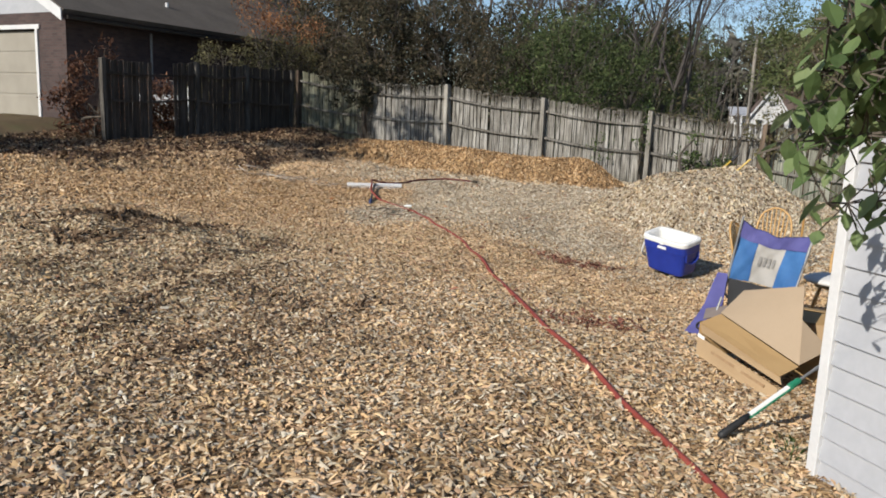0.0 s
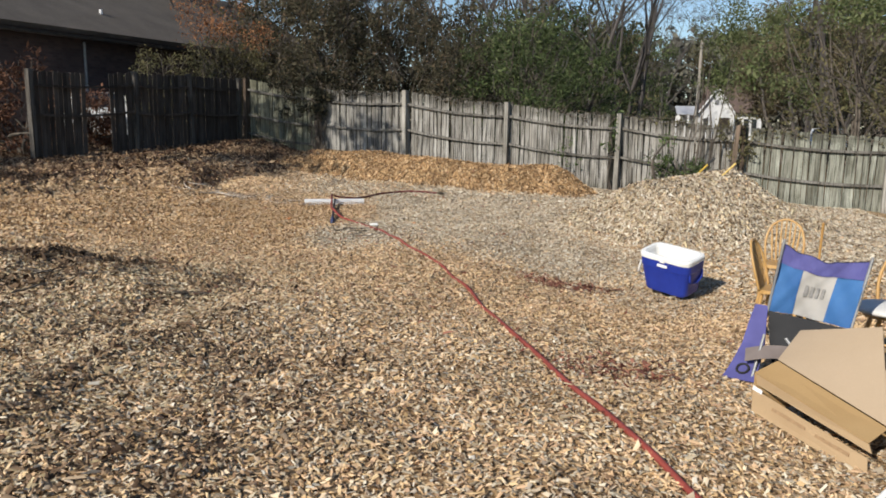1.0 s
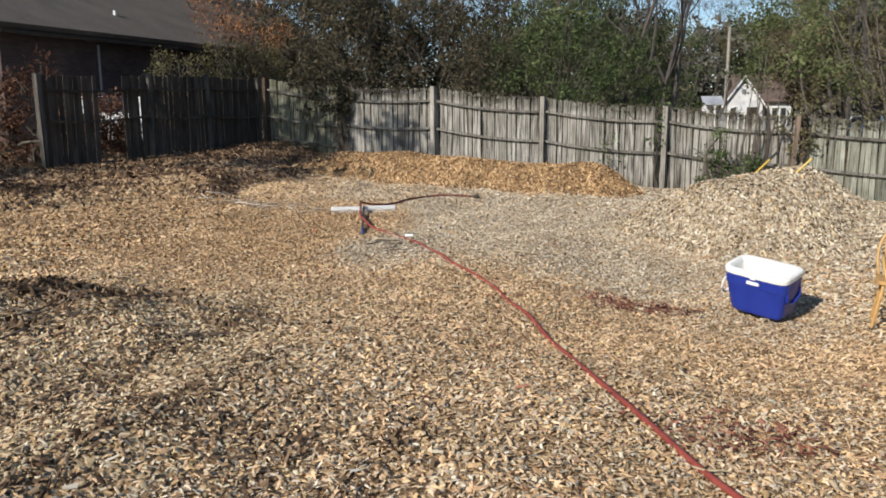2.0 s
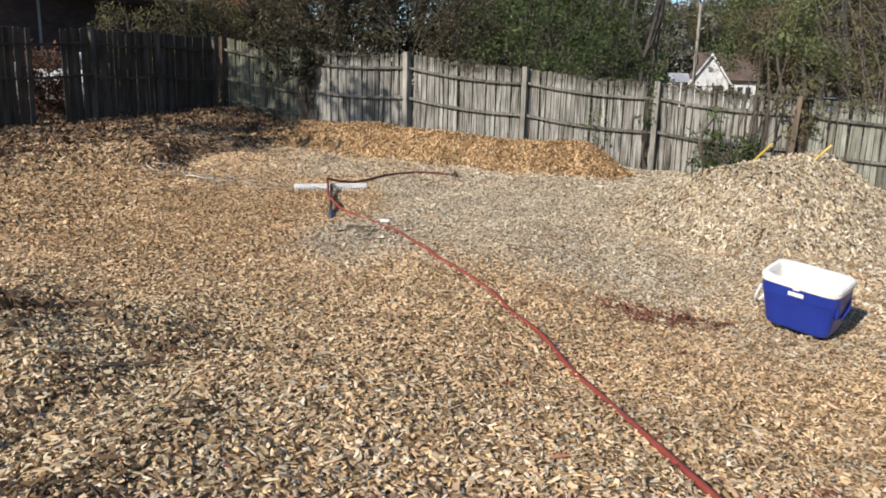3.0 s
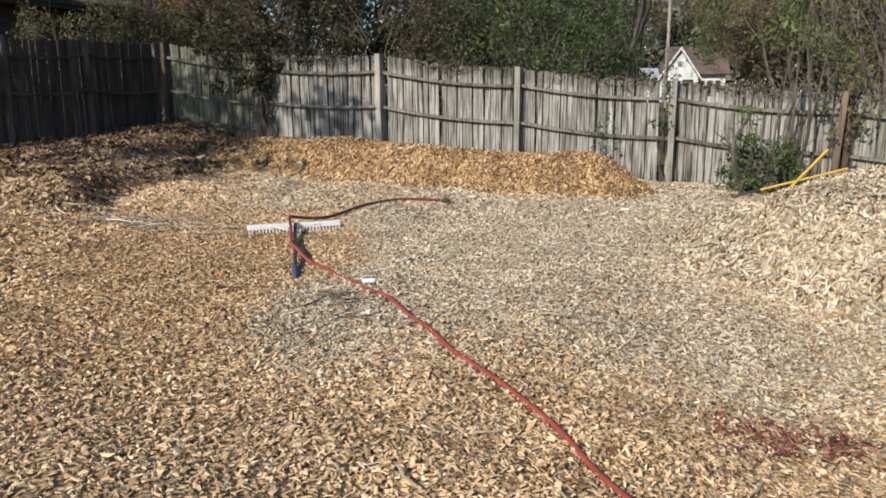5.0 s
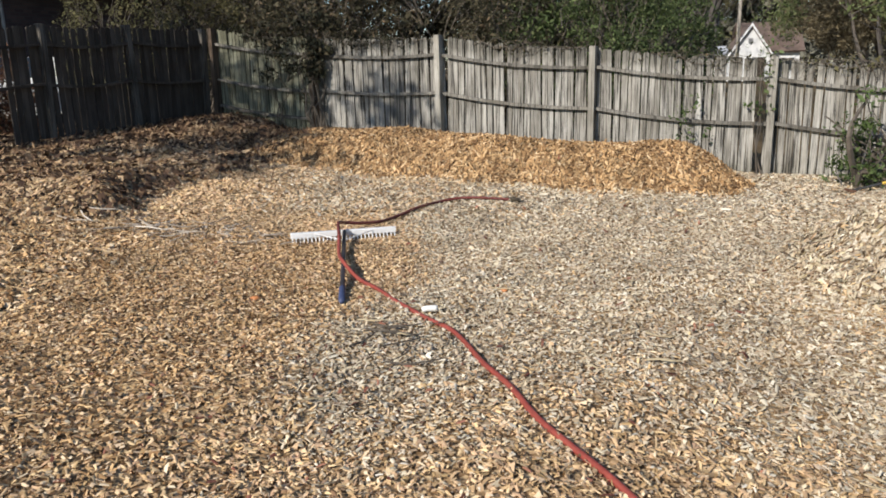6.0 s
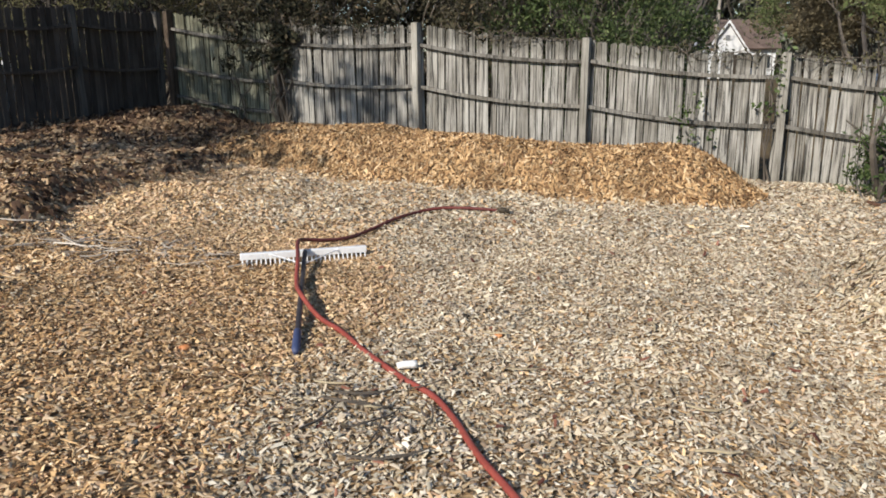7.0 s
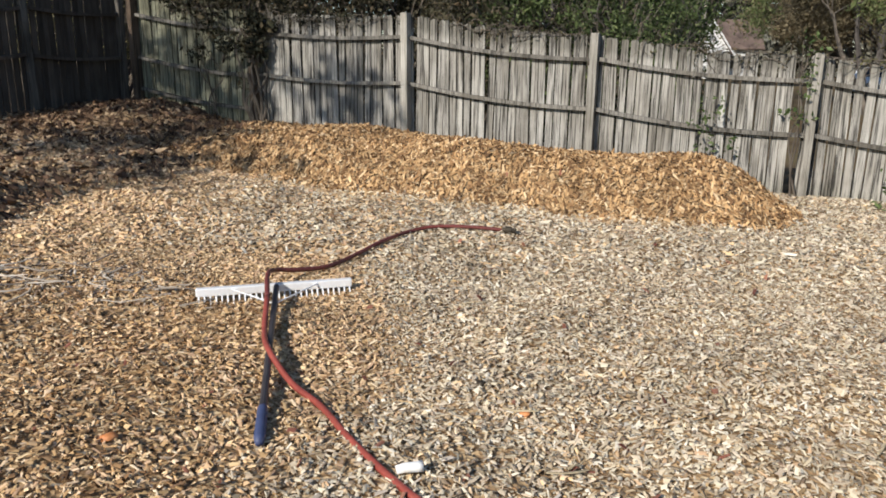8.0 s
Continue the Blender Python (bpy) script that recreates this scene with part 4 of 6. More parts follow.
# brown leafless brush and thin trees to the right of the cottage
brush = settle(tree("brush_tree", "thin multi-stemmed tree with sparse red brown leaves", 8.0, 0.08, 35, LEAF_BRUSH, 0.075, 90, 0.75, 4, 0.4, 3), 26.0, 62.0, 0, 1.2)
for x, y, a, s in ((29.5, 60.0, 70, 1.25), (33.0, 58.0, 160, 1.3), (31.0, 70.0, 300, 1.5), (37.5, 66.0, 30, 1.5), (28.0, 74.0, 110, 1.5), (18.0, 41.0, 20, 0.8), (21.0, 43.5, 140, 0.85)):
    again(brush, x, y, a, s)

def leaning_tree(x, y):
    """An old crooked tree: a trunk that bends over, forking limbs and a thin brown crown."""
    rng = random.Random(36)
    t = thing("crooked_tree", (x, y, gz(x, y)), "old crooked leaning tree with dark trunk and thin brown leaves", "tree")
    out, tips = [], []
    trunk = spline([(0.3, 0, -0.3), (0.1, 0, 0.9), (-0.75, 0.1, 2.2), (-1.15, 0.1, 3.6), (-0.9, 0, 5.0)], 4)
    out.append((trunk, [0.27 - 0.011 * k for k in range(len(trunk))]))
    for k, way in ((5, (1.0, 0.2, 0.9)), (8, (-1.0, 0.1, 0.8)), (11, (0.8, -0.3, 0.9)), (13, (-0.5, 0.3, 1.0)), (len(trunk) - 1, (0.2, 0, 1.0))):
        limbs(rng, trunk[k], way, 2.2, 0.13, 3, out, 0.3, tips)
    bm = bmesh.new()
    for pts, rad in out:
        tube(bm, pts, rad, 6 if rad[0] > 0.05 else 3, False)
    part("trunk", bm, BARK, t)
    leaf_cloud("crown", [tuple(p) for p in tips], [0.6 * rng.uniform(0.6, 1.2) for _ in tips], 30, 0.07, LEAF_BRUSH, t, 37)
    return t


leaning_tree(19.6, 42.0)

# a big tree outside the fence throws its shade on the corner
shade_tree = settle(tree("leafy_tree", "large tree beside the house with dusky leaves", 9.5, 0.22, 51, LEAF_DARK, 0.08, 82, 0.8, 4, 0.35), -10.1, 7.2)
again(shade_tree, -12.2, 6.6, 250, 0.58)
again(shade_tree, -13.7, 4.4, 140, 0.95)

# russet bush beyond the end of the side fence
settle(shrub("russet_bush", "bush with dry russet brown leaves", 0.9, 1.7, 61, LEAF_RUSSET, clumps=40, per=60, size=0.05, clump=0.3), -7.3, 16.6)
again(bpy.data.objects["russet_bush"], -6.75, 18.5, 100, 0.66)
again(bpy.data.objects["russet_bush"], -7.2, 19.0, 200, 0.74)
# small leafy bush at the fence, with tall bare stems
bush = settle(shrub("fence_bush", "small green leafy bush growing against the fence", 0.5, 0.95, 62, LEAF_FRESH, clumps=34, per=60, size=0.032, clump=0.2), 6.3, 15.95)
rng0 = random.Random(9)
for k in range(8):
    a = rng0.uniform(0, 2 * math.pi)
    p0 = Vector((0.3 + 0.15 * math.cos(a), 0.08 * math.sin(a), 0))
    stem_bm = new_tube(spline([p0, p0 + Vector((rng0.gauss(0.08, 0.12), rng0.gauss(0, 0.05), 0.9)), p0 + Vector((rng0.gauss(0.15, 0.35), rng0.gauss(0, 0.08), rng0.uniform(1.5, 2.8)))], 5), [0.021 - 0.0016 * j for j in range(11)], 5)
    part("stem", stem_bm, BARK, bush, "bare brown stem")
for k in range(3):
    p0 = Vector((-0.15, -0.05, 0.35 + 0.08 * k))
    part("stem", new_tube(spline([p0 + Vector((0.4, 0, -0.2)), p0, p0 + Vector((-0.35 - 0.1 * k, -0.05, 0.28 + 0.05 * k))], 5), [0.02 - 0.0012 * j for j in range(11)], 5), BARK, bush, "leaning brown stem")


def vine(x, y, top, reach, leaf, n, label, seed, spread=0.25, thick=0.012, density=40):
    """Stems climbing a post, with leaf clumps towards the top."""
    rng = random.Random(seed)
    z0 = gz(x, y)
    t = thing("climbing_vine", (x, y, z0), label, "vine")
    cs = []
    for k in range(n):
        q = [Vector((rng.gauss(0, 0.05), -0.02 + rng.gauss(0, 0.015), -0.05))]
        for j in range(1, 6):
            q.append(Vector((rng.gauss(0, spread * (0.3 + 0.14 * j)), -0.02 + rng.gauss(0, 0.025) - 0.03 * (j > 4), (top - z0) * j / 5 * reach * rng.uniform(0.92, 1.08))))
        part("stem", new_tube(spline(q, 4), [thick * (1 - 0.035 * j) for j in range(21)], 5), BARK, t)
        cs += [q[4] + Vector((rng.gauss(0, 0.1), -0.04, 0)), q[5], q[3] + Vector((rng.gauss(0, 0.08), -0.03, 0))]
    leaf_cloud("foliage", [tuple(c) for c in cs], [rng.uniform(0.10, 0.2) * (1 + spread) for _ in cs], density, 0.03, leaf, t, seed)


def top_vine(i, leaf, label, seed, n=5, leaves=24):
    """Dry stems that trail along the boards' tops between two posts."""
    rng = random.Random(seed)
    (ax, ay, at), (bx, by, bt) = BACK_POSTS[i], BACK_POSTS[i + 1]
    a, b = Vector((ax, ay, at)), Vector((bx, by, bt))
    t = thing("climbing_vine", tuple(a), label, "vine")
    d = b - a
    out = Vector((d.y, -d.x, 0)).normalized()
    tips = []
    for k in range(n):
        u0, u1 = sorted((rng.uniform(0, 0.7), rng.uniform(0.3, 1.0)))
        pts = []
        for j in range(7):
            u = u0 + (u1 - u0) * j / 6
            sag = 0.13 * u * (1 - u)
            pts.append(d * u + out * rng.uniform(-0.06, 0.03) + Vector((0, 0, rng.gauss(-0.05, 0.05) - sag)))
        part("stem", new_tube(spline(pts, 4), 0.005, 4), BARK, t)
        tips += pts[1:]
        for _ in range(3):
            p = rng.choice(pts)
            part("stem", new_tube([p, p + Vector((rng.gauss(0, 0.08), 0, 0)) + out * 0.02 + Vector((0, 0, -rng.uniform(0.05, 0.2))), p + Vector((rng.gauss(0, 0.14), 0, 0)) + out * 0.03 + Vector((0, 0, -rng.uniform(0.15, 0.45)))], [0.005, 0.004, 0.002], 4), BARK, t)
    leaf_cloud("foliage", [tuple(p) for p in tips], [rng.uniform(0.05, 0.12) for _ in tips], max(3, leaves // n), 0.024, leaf, t, seed)


top_vine(1, LEAF_VINE, "dark dry vine trailing along the fence top", 21, 6, 60)
top_vine(2, LEAF_DARK, "dry brown vine trailing along the fence top", 22, 5, 30)
top_vine(3, LEAF_DARK, "dry brown vine trailing along the fence top", 23, 5, 26)
top_vine(4, LEAF_OLIVE, "dry olive vine trailing along the fence top", 24, 6, 40)
top_vine(5, LEAF_OLIVE, "dry olive vine trailing along the fence top", 25, 4, 30)
vine(-1.5, 19.25, 2.15, 1.12, LEAF_VINE, 7, "dark woody vine climbing over a fence post", 1, 0.15, 0.02, 90)
vine(-2.3, 19.62, 2.2, 1.0, LEAF_VINE, 3, "thin dark vine hanging on the fence boards", 2, 0.15)
top_vine(0, LEAF_VINE, "dark dry vine trailing along the fence top", 26, 5, 60)
vine(5.17, 16.93, 1.6, 1.0, LEAF_FRESH, 3, "thin green vine climbing beside a fence post", 4, 0.07, 0.012, 12)
vine(7.35, 16.05, 1.45, 1.05, LEAF_OLIVE, 4, "dry brown vine on a leaning fence post", 5, 0.2)
vine(4.35, 17.2, 1.05, 0.9, LEAF_FRESH, 2, "small green vine on the fence boards", 6, 0.05, 0.006, 14)


# ---- houses ----
def uv_box(bm):
    """Lay metre coordinates on upright faces, for the brick courses."""
    uv = bm.loops.layers.uv.new("UVMap")
    bm.normal_update()
    for f in bm.faces:
        t = Vector((0, 0, 1)).cross(f.normal)
        t = t.normalized() if t.length > 0.1 else Vector((1, 0, 0))
        for l in f.loops:
            l[uv].uv = (l.vert.co.dot(t), l.vert.co.z)


def build_house():
    """The neighbour's brick house; local x along its front, y to the back."""
    turn = math.degrees(math.atan2(-0.336, 0.942))
    h = thing("brick_house", (-10.9, 19.9, 0.82), "dark brown brick house with beige garage door and white gable", "house", turn=turn)
    W, D, E, R, P = 8.0, 15.0, 2.88, 5.3, 0.9
    # front wall round the garage opening, side walls and back
    for size, at in (((0.30 + P, 0.2, E + 0.6), ((P - 0.3) / 2, 0.1, E / 2 - 0.3)), ((W - 5.3, 0.2, E + 0.6), (-5.3 - (W - 5.3) / 2, 0.1, E / 2 - 0.3)), ((5.0, 0.2, E - 2.45), (-2.8, 0.1, 2.45 + (E - 2.45) / 2)),
                     ((0.2, D - 0.2, E + 0.6), (P - 0.1, 0.2 + (D - 0.2) / 2, E / 2 - 0.3)), ((0.2, D - 0.2, E + 0.6), (-W + 0.1, 0.2 + (D - 0.2) / 2, E / 2 - 0.3)), ((W + P - 0.4, 0.2, E + 0.6), ((P - W) / 2, D - 0.1, E / 2 - 0.3))):
        bm = new_box(size, Matrix.Translation(at))
        uv_box(bm)
        part("wall", bm, BRICK, h)
    door = part("garage_door", new_box((5.0, 0.05, 2.4), Matrix.Translation((-2.8, 0.14, 1.2))), GARAGE, h, "beige garage door")
    for k in range(4):
        part("panel", new_box((4.9, 0.02, 0.55), Matrix.Translation((-2.8, 0.108, 0.32 + 0.6 * k)), 0.008), GARAGE, door)
    part("door_trim", new_box((0.1, 0.05, 2.45), Matrix.Translation((-0.35, -0.02, 1.22))), TRIM_WHITE, h, "white trim")
    part("door_trim", new_box((5.2, 0.05, 0.12), Matrix.Translation((-2.8, -0.024, 2.5))), TRIM_WHITE, h, "white trim")
    g = bmesh.new()
    slab([(P, 0.02, E), ((P - W) / 2, 0.02, R - 0.1), (-W, 0.02, E)], -0.12, g)
    part("gable", g, PAINT_WHITE, h, "white boarded gable")
    roof = bmesh.new()
    slab([(P + 0.45, -0.4, E - 0.12), (P + 0.45, D + 0.4, E - 0.12), ((P - W) / 2, D + 0.4, R + 0.1), ((P - W) / 2, -0.4, R + 0.1)], 0.14, roof)
    slab([(-W - 0.45, D + 0.4, E - 0.12), (-W - 0.45, -0.4, E - 0.12), ((P - W) / 2, -0.4, R + 0.1), ((P - W) / 2, D + 0.4, R + 0.1)], 0.14, roof)
    part("roof", roof, SHINGLE, h, "brown shingle roof")
    part("fascia", slab([(P + 0.46, -0.42, E - 0.30), (P + 0.46, -0.42, E + 0.0), ((P - W) / 2, -0.42, R + 0.16), ((P - W) / 2, -0.42, R - 0.12)], 0.03), TRIM_WHITE, h, "white fascia board")
    part("gutter", new_box((0.1, D + 0.6, 0.1), Matrix.Translation((P + 0.48, D / 2, E - 0.2)), 0.02), DARK_GAP, h)
    part("downspout", new_tube([(P + 0.06, 2.8, 2.6), (P + 0.06, 2.8, -0.4)], 0.04, 6), TUBE, h)
    part("vent_pipe", new_tube([(0.1, 4.2, 3.3), (0.1, 4.2, 3.72)], 0.05, 8), TRIM_WHITE, h)


def build_farmhouse():
    """White cottage far beyond the fence, front gable towards the yard."""
    h = thing("white_cottage", (25.3, 88.3, -0.85), "white cottage with front gable and red brown roof", "house", turn=-6)
    h.scale = (1.22, 1.22, 1.22)
    part("wall", new_box((4.7, 5.0, 3.0), Matrix.Translation((1.95, 4.3, 1.5))), TRIM_WHITE, h)
    part("wing", new_box((3.2, 1.9, 2.8), Matrix.Translation((0.0, 0.95, 1.4))), TRIM_WHITE, h, "white front wing")
    roof = bmesh.new()
    slab([(-0.6, 1.35, 2.95), (4.6, 1.35, 2.95), (4.6, 4.3, 5.45), (-0.6, 4.3, 5.45)], 0.14, roof)
    slab([(4.6, 7.25, 2.95), (-0.6, 7.25, 2.95), (-0.6, 4.3, 5.45), (4.6, 4.3, 5.45)], 0.14, roof)
    part("roof", roof, SHINGLE_RED, h, "red brown shingle roof")
    for x in (-0.36, 4.26):
        part("end_gable", slab([(x, 1.85, 2.98), (x, 6.75, 2.98), (x, 4.3, 5.3)], 0.1), TRIM_WHITE, h)
    gable = bmesh.new()
    slab([(-1.6, -0.02, 2.8), (1.6, -0.02, 2.8), (0.0, -0.02, 5.1)], -0.15, gable)
    part("gable", gable, TRIM_WHITE, h, "white front gable")
    pr = bmesh.new()
    slab([(-1.85, -0.3, 2.55), (-1.85, 4.0, 2.55), (0.0, 4.0, 5.2), (0.0, -0.3, 5.2)], 0.1, pr)
    slab([(1.85, 4.0, 2.55), (1.85, -0.3, 2.55), (0.0, -0.3, 5.2), (0.0, 4.0, 5.2)], 0.1, pr)
    part("wing_roof", pr, SHINGLE_RED, h)
    ra = bmesh.new()
    slab([(-1.87, -0.34, 2.42), (-1.87, -0.34, 2.66), (0.0, -0.34, 5.34), (0.0, -0.34, 5.08)], 0.04, ra)
    slab([(1.87, -0.34, 2.66), (1.87, -0.34, 2.42), (0.0, -0.34, 5.08), (0.0, -0.34, 5.34)], 0.04, ra)
    part("bargeboard", ra, TRIM_WHITE, h)
    part("porch_roof", slab([(-3.4, -0.2, 2.75), (-1.62, -0.2, 2.75), (-1.62, 2.0, 3.5), (-3.4, 2.0, 3.5)], 0.1), PAINT_WHITE, h, "pale porch roof")
    part("porch_wall", new_box((1.6, 0.12, 2.7), Matrix.Translation((-2.5, 1.9, 1.35))), TRIM_WHITE, h)
    for x in (-3.3, -2.4):
        part("porch_post", new_box((0.14, 0.14, 2.75), Matrix.Translation((x, -0.1, 1.37))), TRIM_WHITE, h)
    for x, y in ((-0.85, -0.04), (2.25, 1.76), (2.95, 1.76), (3.65, 1.76)):
        w = part("window", new_box((0.6, 0.1, 1.25), Matrix.Translation((x, y, 1.95))), TRIM_WHITE, h)
        part("pane", new_box((0.44, 0.04, 1.05), Matrix.Translation((x, y - 0.07, 1.95))), DARK_GLASS, w)
    part("door", new_box((0.9, 0.08, 2.0), Matrix.Translation((0.75, -0.05, 1.55))), DARK_GAP, h)
    part("vent", new_box((0.34, 0.06, 0.4), Matrix.Translation((0, -0.06, 3.9))), TUBE, h)


def build_car(paint):
    """A pale parked car, far off behind the fence."""
    c = thing("parked_car", (0, 0, 0), "pale silver parked car beyond the fence", "car")
    bm = bmesh.new()
    prof = [(-2.2, 0.35), (-2.25, 0.75), (-1.9, 0.95), (-1.1, 1.0), (-0.55, 1.45), (0.9, 1.48), (1.6, 1.05), (2.2, 0.95), (2.25, 0.4)]
    a = [bm.verts.new((x, -0.82 + 0.12 * (z > 1.2), z)) for x, z in prof]
    d = [bm.verts.new((x, 0.82 - 0.12 * (z > 1.2), z)) for x, z in prof]
    bm.faces.new(a)
    bm.faces.new(d[::-1])
    for i in range(9):
        j = (i + 1) % 9
        bm.faces.new((a[j], a[i], d[i], d[j]))
    part("body", bm, paint, c)
    part("windshield", slab([(-1.07, -0.62, 1.04), (-1.07, 0.62, 1.04), (-0.6, 0.58, 1.43), (-0.6, -0.58, 1.43)], -0.02), DARK_GLASS, c)
    part("side_window", slab([(-0.9, -0.80, 1.05), (1.3, -0.80, 1.05), (0.85, -0.715, 1.42), (-0.5, -0.715, 1.42)], -0.02), DARK_GLASS, c)
    for x in (-1.4, 1.4):
        for y in (-0.72, 0.72):
            w = part("wheel", new_tube([(x, y - 0.1, 0.33), (x, y + 0.1, 0.33)], 0.33, 16), BLACK, c)
            part("rim", new_tube([(x, y - 0.11, 0.33), (x, y + 0.11, 0.33)], 0.2, 12), ALU, w)
    return c


car = build_car(ALU)
car.matrix_basis = pose(21.5, 48.0, gz(21.5, 48.0), 0, 0, 60)
car3 = build_car(WHITE_PLASTIC)
car3.matrix_basis = pose(-8.5, 21.7, gz(-8.5, 21.7), 0, 0, 120)
tagged(car3, "white parked car beside the brick house")
build_house()
build_farmhouse()
pole = thing("utility_pole", (18.4, 67.4, -0.6), "weathered grey wooden utility pole", "pole")
part("shaft", new_tube([(0, 0, -0.5), (0.05, 0, 9.0)], [0.17, 0.12], 10), POLE_WOOD, pole)


# ---- the white shed at the edge of the yard ----
def build_shed():
    """Local x runs along the lit wall from the corner, y into the shed."""
    turn = math.degrees(math.atan2(-0.896, 0.443))
    s = thing("shed", (4.70, 3.40, -0.17), "small white shed with lap siding and corner trim", "shed", turn=turn)
    L, D, H = 2.6, 1.8, 1.6
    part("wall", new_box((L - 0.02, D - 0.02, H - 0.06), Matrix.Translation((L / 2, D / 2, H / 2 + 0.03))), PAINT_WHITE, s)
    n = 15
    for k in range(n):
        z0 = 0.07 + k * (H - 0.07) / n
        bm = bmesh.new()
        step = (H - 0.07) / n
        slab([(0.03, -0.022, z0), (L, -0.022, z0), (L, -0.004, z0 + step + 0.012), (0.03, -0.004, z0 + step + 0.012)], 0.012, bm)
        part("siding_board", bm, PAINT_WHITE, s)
    part("corner_trim", new_box((0.05, 0.03, H), Matrix.Translation((0.012, -0.03, H / 2 + 0.03)), 0.004), TRIM_WHITE, s)
    part("corner_trim", new_box((0.02, 0.05, H), Matrix.Translation((-0.004, 0.013, H / 2 + 0.03)), 0.004), TRIM_WHITE, s)
    # base under the siding; the shadow there is put into its colour
    part("base", new_box((L - 0.1, D - 0.1, 0.14), Matrix.Translation((L / 2 + 0.02, D / 2, 0.0))), DARK_GAP, s, "timber base in shadow-dark colour")
    roof = bmesh.new()
    slab([(0.0, -0.06, H + 0.02), (L + 0.1, -0.06, H + 0.02), (L + 0.1, D / 2, H + 0.55), (0.0, D / 2, H + 0.55)], 0.05, roof)
    slab([(L + 0.1, D + 0.14, H + 0.02), (0.0, D + 0.14, H + 0.02), (0.0, D / 2, H + 0.55), (L + 0.1, D / 2, H + 0.55)], 0.05, roof)
    part("roof", roof, SHINGLE, s)
    part("fascia", new_box((L + 0.1, 0.025, 0.11), Matrix.Translation((L / 2 + 0.05, -0.075, H + 0.01)), 0.003), TRIM_WHITE, s)


build_shed()


def build_sapling():
    """A young broad-leaved tree beside the shed whose low branches hang into view."""
    rng = random.Random(14)
    x0, y0 = 4.98, 1.55
    t = thing("sapling", (x0, y0, gz(x0, y0)), "young tree with broad green leaves beside the shed", "tree")
    base = gz(x0, y0)
    bm = bmesh.new()
    tube(bm, spline([(0, 0, -0.1), (0.05, -0.03, 1.2), (-0.02, 0.05, 2.6)], 6), [0.03 - 0.0013 * k for k in range(13)], 8)
    tips = []
    ends = [(4.34, 2.58, 1.55), (4.30, 2.62, 1.34), (4.37, 2.66, 1.12), (4.44, 2.55, 1.7), (4.5, 2.5, 1.4), (4.58, 2.45, 1.2), (4.62, 2.42, 0.95), (4.14, 2.10, 1.57), (4.13, 2.06, 1.47), (4.11, 2.12, 1.40), (4.12, 2.16, 1.31), (4.15, 2.02, 1.62), (4.20, 2.12, 1.60), (4.19, 2.05, 1.46), (4.16, 2.2, 1.36), (4.27, 2.22, 1.50), (4.28, 2.02, 1.56), (4.30, 2.15, 1.45), (4.34, 2.05, 1.34), (4.33, 2.12, 1.66), (4.42, 2.18, 1.54), (4.45, 2.10, 1.36), (4.50, 2.0, 1.12), (4.40, 1.95, 1.45), (4.36, 2.62, 1.80), (4.45, 2.5, 1.86), (4.3, 2.45, 1.80), (4.52, 2.4, 1.76), (4.6, 2.36, 1.5)]
    for ex, ey, ez in ends:
        hz = 0.75 * ez + 0.2
        e = Vector((ex - x0, ey - y0, ez - base))
        s = Vector((0.02, 0, hz - base))
        pts = spline([s, s.lerp(e, 0.5) + Vector((0, 0, 0.12)), e], 6)
        tube(bm, pts, [0.012 - 0.0008 * k for k in range(13)], 5)
        for p in pts[5:]:
            for _ in range(8):
                q = p + Vector((rng.gauss(0.01, 0.04), rng.gauss(-0.02, 0.06), rng.gauss(0, 0.055)))
                tube(bm, [p, q], 0.0025, 3)
                tips.append(q)
    part("trunk", bm, BARK, t)
    lv = bmesh.new()
    for q in tips:
        a = rng.uniform(0, 2 * math.pi)
        d = Vector((math.cos(a), math.sin(a), rng.uniform(-1.3, -0.2))).normalized()
        sd = d.cross(Vector((0, 0, 1))).normalized()
        nr = sd.cross(d)
        s = rng.uniform(0.034, 0.064)
        rows = []
        for u, w in ((0.0, 0.02), (0.25, 0.30), (0.5, 0.38), (0.78, 0.22), (1.0, 0.01)):
            c = q + d * (s * 1.5 * u) - nr * (0.25 * s * u * u)
            rows.append([lv.verts.new(c + sd * (w * s)), lv.verts.new(c - nr * (0.10 * s * (1 - abs(2 * u - 1)))), lv.verts.new(c - sd * (w * s))])
        for r0, r1 in zip(rows, rows[1:]):
            lv.faces.new((r0[0], r0[1], r1[1], r1[0]))
            lv.faces.new((r0[1], r0[2], r1[2], r1[1]))
    part("foliage", lv, LEAF_SAPLING, t, "broad pointed green leaves")


build_sapling()


